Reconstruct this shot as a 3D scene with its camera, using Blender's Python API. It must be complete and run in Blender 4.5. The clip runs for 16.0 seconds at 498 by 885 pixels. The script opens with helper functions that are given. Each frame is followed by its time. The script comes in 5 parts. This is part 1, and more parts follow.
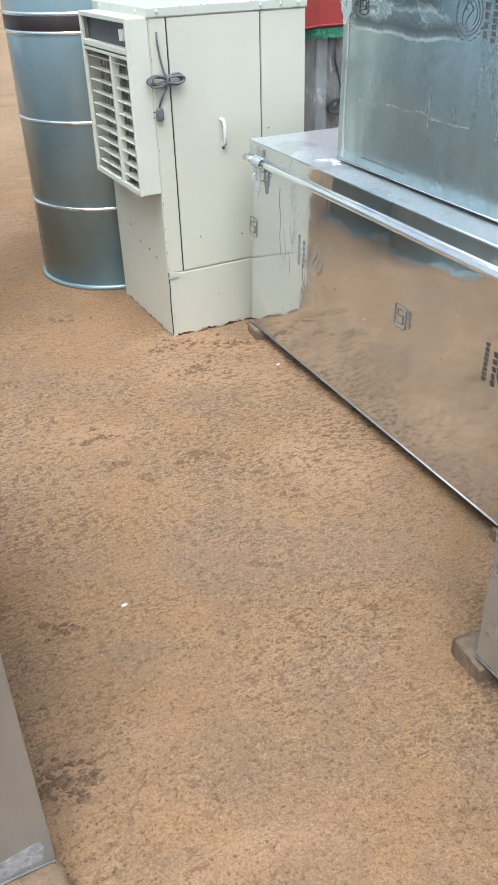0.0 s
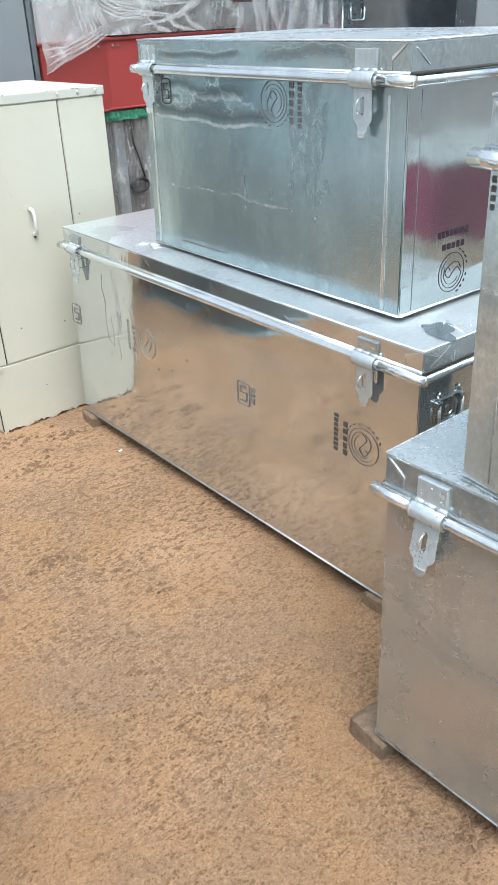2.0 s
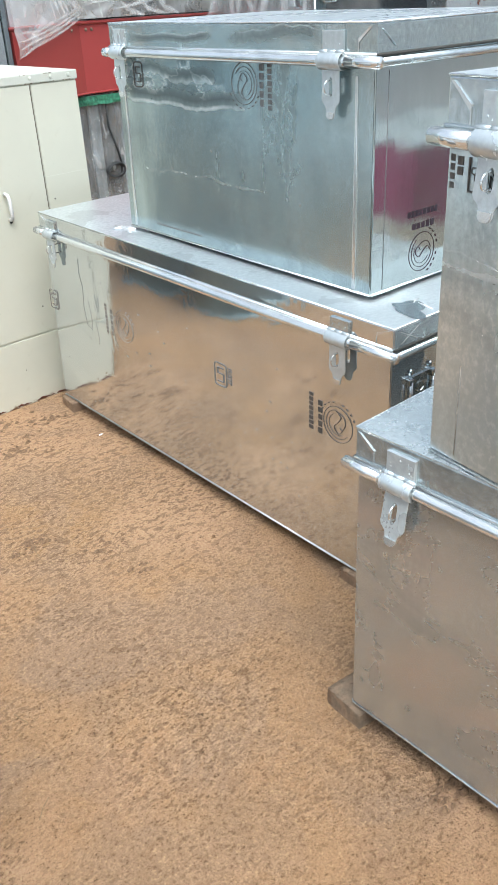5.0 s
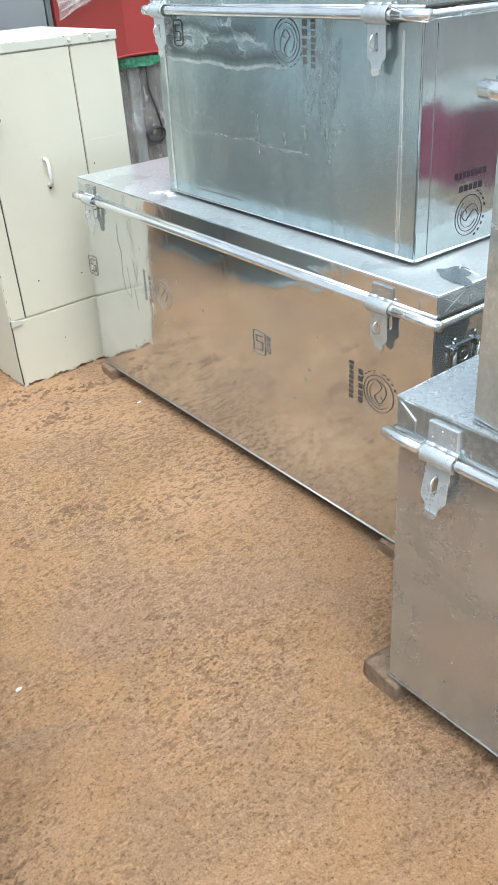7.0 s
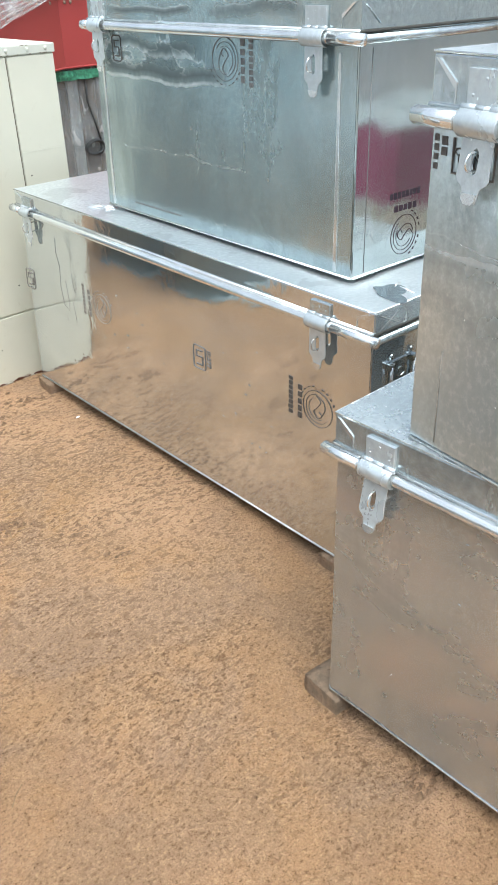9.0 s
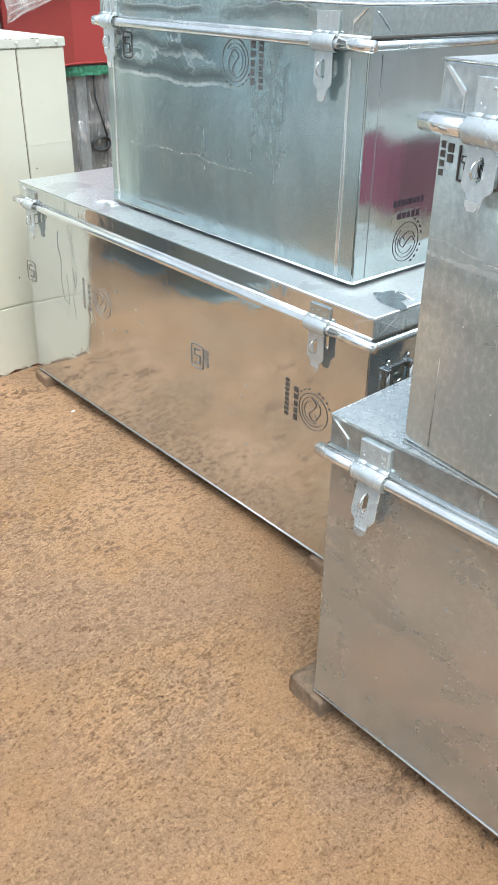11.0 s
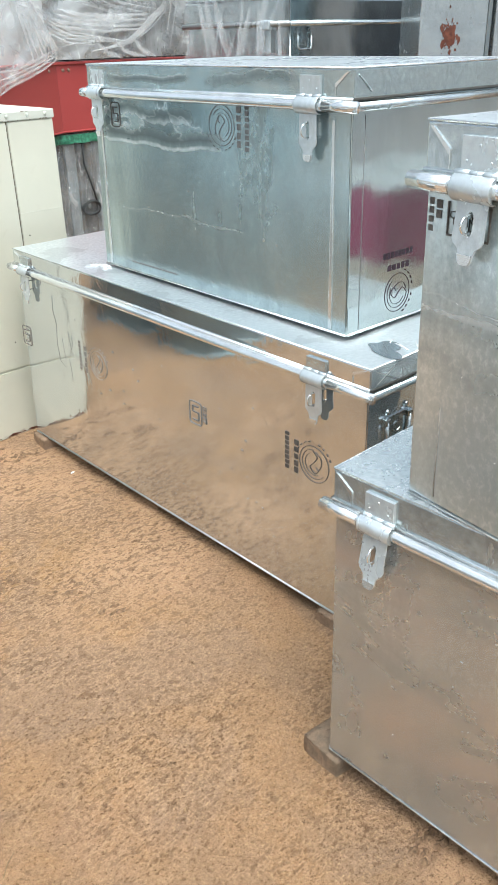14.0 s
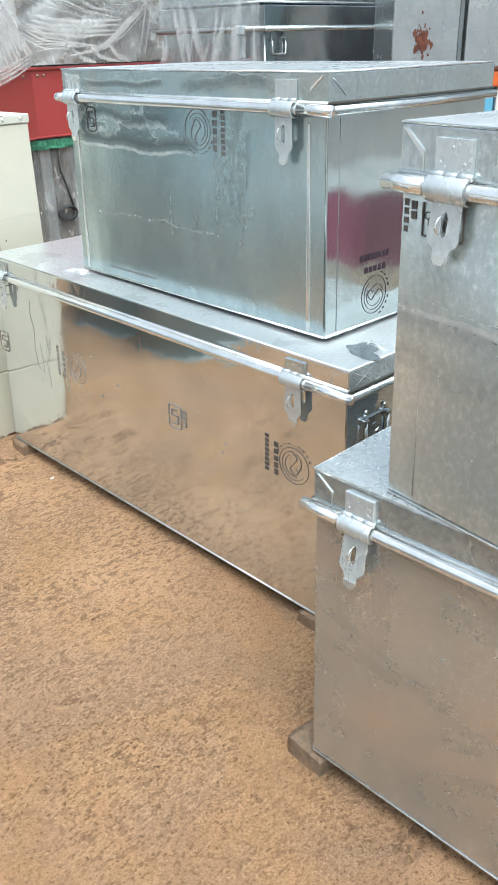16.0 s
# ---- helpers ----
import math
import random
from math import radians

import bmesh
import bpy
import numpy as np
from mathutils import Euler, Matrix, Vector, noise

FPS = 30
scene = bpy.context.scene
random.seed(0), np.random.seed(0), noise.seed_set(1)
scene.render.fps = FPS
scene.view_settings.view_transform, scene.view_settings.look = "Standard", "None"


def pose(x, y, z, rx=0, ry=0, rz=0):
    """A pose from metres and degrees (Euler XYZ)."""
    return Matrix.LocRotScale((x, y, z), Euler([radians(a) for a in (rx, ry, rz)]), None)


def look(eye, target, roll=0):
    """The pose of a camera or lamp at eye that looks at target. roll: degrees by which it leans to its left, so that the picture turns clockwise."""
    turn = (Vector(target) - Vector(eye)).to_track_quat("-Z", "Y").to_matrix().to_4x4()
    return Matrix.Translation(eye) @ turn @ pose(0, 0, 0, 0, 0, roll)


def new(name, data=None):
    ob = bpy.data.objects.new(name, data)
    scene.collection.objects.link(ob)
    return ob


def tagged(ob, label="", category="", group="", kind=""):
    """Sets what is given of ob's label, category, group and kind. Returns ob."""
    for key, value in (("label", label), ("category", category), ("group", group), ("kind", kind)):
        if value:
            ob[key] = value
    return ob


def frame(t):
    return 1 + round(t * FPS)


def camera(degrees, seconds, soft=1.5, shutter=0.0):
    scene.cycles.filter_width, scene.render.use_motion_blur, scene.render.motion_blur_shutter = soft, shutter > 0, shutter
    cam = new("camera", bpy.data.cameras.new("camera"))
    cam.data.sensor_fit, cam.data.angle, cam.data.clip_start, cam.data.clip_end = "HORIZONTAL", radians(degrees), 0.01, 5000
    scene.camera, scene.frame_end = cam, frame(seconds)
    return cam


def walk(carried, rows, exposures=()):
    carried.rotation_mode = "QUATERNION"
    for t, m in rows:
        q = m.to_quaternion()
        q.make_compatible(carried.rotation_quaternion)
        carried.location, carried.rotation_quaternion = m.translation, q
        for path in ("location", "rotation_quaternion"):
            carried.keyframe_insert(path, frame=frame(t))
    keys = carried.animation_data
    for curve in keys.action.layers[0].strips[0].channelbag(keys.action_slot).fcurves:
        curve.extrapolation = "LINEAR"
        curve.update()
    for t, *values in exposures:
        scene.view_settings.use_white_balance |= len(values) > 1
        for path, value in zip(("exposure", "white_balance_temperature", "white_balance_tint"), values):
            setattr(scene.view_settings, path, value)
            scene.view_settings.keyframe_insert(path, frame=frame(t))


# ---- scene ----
cam = camera(34.4, 16.0, soft=1.1)
PATH = [
    (0, (0.012, -0.005, 1.518), (0.699, 1.541, 0.452), -1.8),
    (0.5, (-0.019, 0.026, 1.552), (0.821, 1.504, 0.5), 0.2),
    (1, (0.023, 0.1, 1.561), (0.978, 1.566, 0.592), -1.8),
    (1.5, (0.028, 0.137, 1.557), (1.051, 1.573, 0.614), -2.4),
    (2, (0.008, 0.128, 1.554), (1.092, 1.515, 0.603), -2.4),
    (2.5, (0.007, 0.115, 1.558), (1.155, 1.445, 0.601), -1.7),
    (3, (0.0, 0.11, 1.564), (1.159, 1.434, 0.612), -2.3),
    (3.5, (0.004, 0.104, 1.565), (1.171, 1.424, 0.619), -2.5),
    (4, (0.005, 0.101, 1.561), (1.17, 1.421, 0.613), -2.9),
    (4.5, (0.003, 0.09, 1.554), (1.155, 1.416, 0.598), -2.6),
    (5, (-0.001, 0.083, 1.554), (1.1, 1.433, 0.572), -2.8),
    (5.2, (-0.006, 0.084, 1.557), (1.047, 1.456, 0.553), -3.4),
    (7.3, (0.021, 0.103, 1.537), (1.019, 1.481, 0.487), -3.8),
    (7.5, (0.024, 0.105, 1.539), (1.038, 1.469, 0.487), -3.5),
    (8, (0.031, 0.109, 1.54), (1.072, 1.457, 0.492), -3.5),
    (8.5, (0.023, 0.095, 1.545), (1.099, 1.427, 0.512), -2.6),
    (9, (0.019, 0.099, 1.544), (1.142, 1.402, 0.523), -1.6),
    (11.3, (0.008, 0.091, 1.537), (1.147, 1.387, 0.525), 1.1),
    (11.5, (0.01, 0.084, 1.537), (1.155, 1.378, 0.531), 0.8),
    (12, (0.022, 0.076, 1.549), (1.216, 1.365, 0.593), -0.2),
    (12.5, (0.03, 0.077, 1.552), (1.262, 1.35, 0.625), -0.9),
    (13, (0.023, 0.096, 1.552), (1.234, 1.39, 0.626), -1.5),
    (13.5, (0.016, 0.108, 1.551), (1.183, 1.445, 0.628), -1.8),
    (14, (0.008, 0.108, 1.549), (1.192, 1.443, 0.645), -1.4),
    (14.5, (0.003, 0.112, 1.546), (1.203, 1.442, 0.657), -1.3),
    (15, (0.0, 0.107, 1.546), (1.205, 1.434, 0.658), -1.3),
    (15.5, (-0.002, 0.102, 1.547), (1.202, 1.426, 0.655), -1.3),
    (16, (0.002, 0.102, 1.546), (1.226, 1.406, 0.652), -1.4),
]
walk(cam, [(t, look(eye, target, roll)) for t, eye, target, roll in PATH], exposures=((0, 0.71, 5800, 5), (1.5, 0.80, 5930, 5), (5, 0.83, 6030, 5), (16, 0.91, 6180, 4)))

# ---- world and light: bright overcast day ----
world = bpy.data.worlds.new("sky")
scene.world = world
world.use_nodes = True
wn, wl = world.node_tree.nodes, world.node_tree.links
wn.clear()
w_out, w_bg = wn.new("ShaderNodeOutputWorld"), wn.new("ShaderNodeBackground")
w_sky, w_hsv = wn.new("ShaderNodeTexSky"), wn.new("ShaderNodeHueSaturation")
w_sky.sky_type, w_sky.sun_disc = "NISHITA", False
SUN_EL, SUN_AZ = 68.0, 205.0
w_sky.sun_elevation, w_sky.sun_rotation = radians(SUN_EL), radians(SUN_AZ)
w_sky.air_density, w_sky.dust_density, w_sky.ozone_density = 1.0, 6.0, 1.0
w_hsv.inputs["Saturation"].default_value = 0.5
w_bg.inputs["Strength"].default_value = 0.15
wl.new(w_sky.outputs[0], w_hsv.inputs["Color"])
wl.new(w_hsv.outputs[0], w_bg.inputs["Color"])
wl.new(w_bg.outputs[0], w_out.inputs[0])
sun = new("sun", bpy.data.lights.new("sun", "SUN"))
sun.data.energy, sun.data.angle, sun.data.color = 1.15, radians(55), (1.0, 0.99, 0.97)
a, e = radians(SUN_AZ), radians(SUN_EL)
sun.matrix_world = look((math.sin(a) * math.cos(e) * 10, math.cos(a) * math.cos(e) * 10, math.sin(e) * 10), (0, 0, 0))


# ---- materials ----
class Nodes:
    """A small writer of node trees."""

    def __init__(self, name):
        self.mat = bpy.data.materials.new(name)
        self.mat.use_nodes = True
        self.t = self.mat.node_tree
        self.n, self.l = self.t.nodes, self.t.links
        self.bsdf = self.n["Principled BSDF"]
        self.out = self.n["Material Output"]
        self.co = self.n.new("ShaderNodeTexCoord").outputs["Object"]

    def link(self, a, b):
        self.l.new(a, b)

    def noise(self, scale, detail=4.0, rough=0.55, stretch=None, distort=0.0, co=None):
        node = self.n.new("ShaderNodeTexNoise")
        node.inputs["Scale"].default_value, node.inputs["Detail"].default_value = scale, detail
        node.inputs["Roughness"].default_value, node.inputs["Distortion"].default_value = rough, distort
        src = co or self.co
        if stretch:
            m = self.n.new("ShaderNodeMapping")
            m.inputs["Scale"].default_value = stretch
            self.link(src, m.inputs["Vector"])
            src = m.outputs[0]
        self.link(src, node.inputs["Vector"])
        return node.outputs["Fac"]

    def voronoi(self, scale, feature="F1", randomness=1.0):
        node = self.n.new("ShaderNodeTexVoronoi")
        node.feature = feature
        node.inputs["Scale"].default_value, node.inputs["Randomness"].default_value = scale, randomness
        self.link(self.co, node.inputs["Vector"])
        return node.outputs["Distance"]

    def ramp(self, fac, stops):
        node = self.n.new("ShaderNodeValToRGB")
        els = node.color_ramp.elements
        while len(els) < len(stops):
            els.new(0.5)
        for el, (p, c) in zip(els, stops):
            el.position = p
            el.color = (c, c, c, 1) if isinstance(c, (int, float)) else (*c, 1)
        self.link(fac, node.inputs["Fac"])
        return node.outputs["Color"]

    def mix(self, fac, a, b, blend="MIX"):
        node = self.n.new("ShaderNodeMix")
        node.data_type, node.blend_type = "RGBA", blend
        for sock, v in ((node.inputs[0], fac), (node.inputs[6], a), (node.inputs[7], b)):
            if isinstance(v, (int, float)):
                sock.default_value = v if sock is node.inputs[0] else (v, v, v, 1)
            elif isinstance(v, tuple):
                sock.default_value = (*v, 1)
            else:
                self.link(v, sock)
        return node.outputs[2]

    def math(self, op, a, b=0.0):
        node = self.n.new("ShaderNodeMath")
        node.operation = op
        for sock, v in zip(node.inputs, (a, b)):
            if isinstance(v, (int, float)):
                sock.default_value = v
            else:
                self.link(v, sock)
        return node.outputs[0]

    def axis(self, which):
        node = self.n.new("ShaderNodeSeparateXYZ")
        self.link(self.co, node.inputs[0])
        return node.outputs[which]

    def random(self):
        return self.n.new("ShaderNodeObjectInfo").outputs["Random"]

    def bump(self, height, strength, distance, before=None):
        node = self.n.new("ShaderNodeBump")
        node.inputs["Strength"].default_value, node.inputs["Distance"].default_value = strength, distance
        self.link(height, node.inputs["Height"])
        if before is not None:
            self.link(before, node.inputs["Normal"])
        return node.outputs[0]

    def set(self, **kw):
        names = dict(color="Base Color", rough="Roughness", metal="Metallic", normal="Normal", spec="Specular IOR Level", coat="Coat Weight", alpha="Alpha", trans="Transmission Weight")
        for k, v in kw.items():
            sock = self.bsdf.inputs[names[k]]
            if isinstance(v, (int, float)):
                sock.default_value = v
            elif isinstance(v, tuple):
                sock.default_value = (*v, 1)
            else:
                self.link(v, sock)
        return self.mat


def steel(name, tint, rough, wave=0.3, wave_size=2.2, cloud=0.12, spangle=0.05, metal=1.0, streak=0.0, lines=(), ripple=0.0, wear=0.3, stain=0.0, dark_blobs=None, soil_clouds=0.0, mottle=0.0, dark_field=None):
    """Galvanised or polished sheet: soft waves, cloudy gloss, fine scratches and dull spots.
    streak: rolling streaks that run up and down; lines: wavy pale and dark lines on the front (height, sway, from y, to
    y, width, strength); ripple: small dimples of the sheet; wear: pale scuffs; last argument: a darker mottled field on
    the front (from y, to y, strength)."""
    k = Nodes(name)
    cloudy = k.noise(3.0, 5, 0.6, distort=0.6)
    fine = k.noise(46.0, 3, 0.6, stretch=(1, 1, 0.22))
    spots = k.ramp(k.noise(17.0, 6, 0.6, distort=0.2), [(0.50, 0.0), (0.74, 1.0)])
    c = k.mix(k.ramp(cloudy, [(0.3, 0.0), (0.72, 1.0)]), tuple(t * 0.80 for t in tint), tint)
    c = k.mix(k.math("MULTIPLY", spots, spangle * 3), c, tuple(t * 0.70 for t in tint))
    r = k.math("ADD", k.math("MULTIPLY", cloudy, cloud), k.math("MULTIPLY", fine, spangle))
    r = k.math("ADD", k.math("ADD", r, rough - 0.5 * cloud - 0.5 * spangle), k.math("MULTIPLY", spots, 0.4 * spangle))
    waves = k.bump(k.noise(wave_size, 2, 0.4, distort=0.3), wave, 0.05)
    if ripple:
        waves = k.bump(k.noise(9.0, 3, 0.5, distort=0.4), ripple, 0.01, waves)
    if streak:
        rolled = k.noise(16.0, 3, 0.55, stretch=(1, 1, 0.045), distort=0.15)
        c = k.mix(k.math("MULTIPLY", k.ramp(rolled, [(0.35, 0.0), (0.68, 1.0)]), streak), c, tuple(t * 0.70 for t in tint))
        r = k.math("ADD", r, k.math("MULTIPLY", k.math("SUBTRACT", rolled, 0.5), 0.28 * streak))
    if wear:
        patch = k.ramp(k.noise(2.6, 4, 0.6, distort=0.5), [(0.42, 0.15), (0.62, 1.0)])
        scuff = k.ramp(k.noise(12.0, 6, 0.68, stretch=(1, 1.3, 0.6), distort=0.15), [(0.44, 0.0), (0.70, 1.0)])
        scuff = k.math("MULTIPLY", k.math("MULTIPLY", scuff, patch), wear)
        c = k.mix(scuff, c, tuple(min(1.0, t * 1.42) for t in tint))
        dirt = k.math("MULTIPLY", k.ramp(k.noise(22.0, 6, 0.68, stretch=(1, 1, 0.6), distort=0.1), [(0.46, 0.0), (0.70, 1.0)]), wear * 0.75)
        c = k.mix(dirt, c, tuple(t * 0.52 for t in tint))
        r = k.math("ADD", r, k.math("MULTIPLY", scuff, 0.16))
        for turn, many in ((0.5, 0.9), (-0.35, 0.7), (1.1, 0.5)):
            spin = k.n.new("ShaderNodeMapping")
            spin.inputs["Rotation"].default_value = (turn, 0.1, 0.0)
            k.link(k.co, spin.inputs["Vector"])
            scratch = k.ramp(k.noise(11.0 + turn, 3, 0.5, stretch=(1, 22.0, 0.8), co=spin.outputs[0]), [(0.755, 0.0), (0.79, 1.0)])
            scratch = k.math("MULTIPLY", scratch, many * wear * 0.4)
            c = k.mix(scratch, c, tuple(min(1.0, t * 1.3) for t in tint))
            r = k.math("ADD", r, k.math("MULTIPLY", scratch, 0.2))
    if mottle:
        crystal = k.noise(85.0, 6, 0.66, stretch=(1, 1, 0.8), distort=0.2)
        drift = k.ramp(k.noise(2.1, 4, 0.6, distort=0.5), [(0.38, 0.35), (0.62, 1.0)])
        c = k.mix(k.math("MULTIPLY", k.math("MULTIPLY", k.ramp(crystal, [(0.38, 1.0), (0.50, 0.0)]), drift), mottle), c, tuple(t * 0.66 for t in tint))
        c = k.mix(k.math("MULTIPLY", k.math("MULTIPLY", k.ramp(crystal, [(0.52, 0.0), (0.68, 1.0)]), drift), mottle), c, tuple(min(1.0, t * 1.25) for t in tint))
    # warm and dim clouds painted in for blurred reflections of the soil
    if soil_clouds:
        warm = k.ramp(k.noise(2.4, 6, 0.62, stretch=(1, 0.8, 1.3), distort=0.8), [(0.46, 0.0), (0.66, 1.0)])
        c = k.mix(k.math("MULTIPLY", warm, soil_clouds), c, (tint[0] * 0.97, tint[1] * 0.85, tint[2] * 0.81))
        dim = k.ramp(k.noise(3.3, 6, 0.68, stretch=(1, 0.7, 1.5), distort=0.9), [(0.44, 0.0), (0.64, 1.0)])
        c = k.mix(k.math("MULTIPLY", dim, soil_clouds), c, tuple(t * 0.68 for t in tint))
        r = k.math("ADD", r, k.math("MULTIPLY", dim, 0.12 * soil_clouds))
    if dark_blobs:
        low, y0, y1 = dark_blobs
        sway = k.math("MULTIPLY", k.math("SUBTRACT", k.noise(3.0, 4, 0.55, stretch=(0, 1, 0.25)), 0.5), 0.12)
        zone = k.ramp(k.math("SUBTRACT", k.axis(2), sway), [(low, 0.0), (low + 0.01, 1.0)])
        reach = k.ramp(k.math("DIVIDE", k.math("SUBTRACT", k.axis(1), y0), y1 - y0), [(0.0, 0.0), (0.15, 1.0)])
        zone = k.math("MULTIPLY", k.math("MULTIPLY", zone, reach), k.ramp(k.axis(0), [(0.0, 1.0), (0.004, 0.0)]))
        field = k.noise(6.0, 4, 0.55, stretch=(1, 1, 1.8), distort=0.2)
        dark_blob = k.math("MULTIPLY", k.ramp(field, [(0.50, 0.0), (0.53, 1.0)]), zone)
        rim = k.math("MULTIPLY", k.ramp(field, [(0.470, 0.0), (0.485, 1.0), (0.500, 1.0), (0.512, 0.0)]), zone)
        c = k.mix(k.math("MULTIPLY", dark_blob, 0.60), c, tuple(t * 0.40 for t in tint))
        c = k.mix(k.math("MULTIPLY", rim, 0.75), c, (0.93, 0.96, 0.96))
    if dark_field:
        y0, y1, strength = dark_field
        reach = k.ramp(k.math("DIVIDE", k.math("SUBTRACT", k.axis(1), y0), y1 - y0), [(0.0, 0.0), (0.3, 1.0), (0.7, 1.0), (1.0, 0.0)])
        reach = k.math("MULTIPLY", reach, k.ramp(k.axis(2), [(0.22, 0.0), (0.36, 1.0)]))
        dabs = k.ramp(k.noise(26.0, 6, 0.7, stretch=(1, 1.2, 0.6), distort=0.5), [(0.44, 0.0), (0.58, 1.0)])
        dabs = k.math("MULTIPLY", k.math("MULTIPLY", dabs, reach), strength)
        c = k.mix(dabs, c, tuple(t * 0.55 for t in tint))
        r = k.math("ADD", r, k.math("MULTIPLY", dabs, 0.12))
    if stain:
        blob = k.math("MULTIPLY", k.ramp(k.noise(5.5, 3, 0.5, distort=0.5), [(0.60, 0.0), (0.613, 1.0)]), stain)
        c = k.mix(blob, c, tuple(t * 0.58 for t in tint))
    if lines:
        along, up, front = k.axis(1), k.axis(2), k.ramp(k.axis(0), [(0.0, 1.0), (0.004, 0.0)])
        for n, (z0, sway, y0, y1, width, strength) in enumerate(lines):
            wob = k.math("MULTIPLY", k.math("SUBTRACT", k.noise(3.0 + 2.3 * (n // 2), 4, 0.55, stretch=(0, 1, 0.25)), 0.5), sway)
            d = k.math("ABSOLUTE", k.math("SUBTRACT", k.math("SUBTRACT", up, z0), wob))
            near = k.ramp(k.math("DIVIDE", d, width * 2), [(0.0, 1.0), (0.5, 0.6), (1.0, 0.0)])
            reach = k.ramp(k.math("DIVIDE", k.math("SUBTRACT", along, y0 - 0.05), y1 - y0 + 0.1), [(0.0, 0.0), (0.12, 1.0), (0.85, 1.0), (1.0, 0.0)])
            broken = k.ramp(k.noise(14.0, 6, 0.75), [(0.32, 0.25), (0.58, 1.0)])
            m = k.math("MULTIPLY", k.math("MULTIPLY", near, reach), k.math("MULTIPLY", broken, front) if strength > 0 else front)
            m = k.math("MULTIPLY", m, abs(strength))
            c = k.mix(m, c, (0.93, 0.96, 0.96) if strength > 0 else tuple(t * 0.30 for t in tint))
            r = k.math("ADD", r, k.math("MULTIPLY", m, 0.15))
    normal = k.bump(fine, 0.03, 0.004, waves)
    return k.set(color=c, rough=r, metal=metal, normal=normal)


def paint(name, base, rough=0.35, stain=(0.35, 0.30, 0.22), amount=0.25, bump=0.05, rust=0.0, wave=0.12):
    """Painted sheet metal with faint blotches, grime and, if asked, rust along the foot."""
    k = Nodes(name)
    blot = k.noise(2.3, 5, 0.6)
    c = k.mix(k.ramp(blot, [(0.35, 0.0), (0.75, 1.0)]), tuple(b * 0.92 for b in base), base)
    grime = k.ramp(k.noise(21.0, 7, 0.72, distort=0.8), [(0.60, 0.0), (0.78, 1.0)])
    c = k.mix(k.math("MULTIPLY", grime, amount), c, stain)
    if rust:
        edge = k.math("MULTIPLY", k.ramp(k.math("ADD", k.axis(2), k.math("MULTIPLY", k.noise(16.0, 6, 0.7), 0.10)), [(0.046, 1.0), (0.054, 0.0)]), rust)
        c = k.mix(edge, c, k.mix(k.noise(60.0, 3), (0.10, 0.055, 0.03), (0.24, 0.13, 0.06)))
    r = k.math("ADD", k.math("MULTIPLY", blot, 0.2), rough - 0.1)
    waves = k.bump(k.noise(1.9, 2, 0.4), wave, 0.05)
    return k.set(color=c, rough=r, normal=k.bump(k.noise(70.0, 3), bump, 0.002, waves))


def plain(name, base, rough=0.5, metal=0.0, vary=0.25, scale=30.0, bump=0.1):
    k = Nodes(name)
    n = k.noise(scale, 5, 0.65)
    c = k.mix(k.ramp(n, [(0.3, 0.0), (0.7, 1.0)]), tuple(b * (1 - vary) for b in base), tuple(min(1, b * (1 + vary)) for b in base))
    return k.set(color=c, rough=rough, metal=metal, normal=k.bump(n, bump, 0.003))


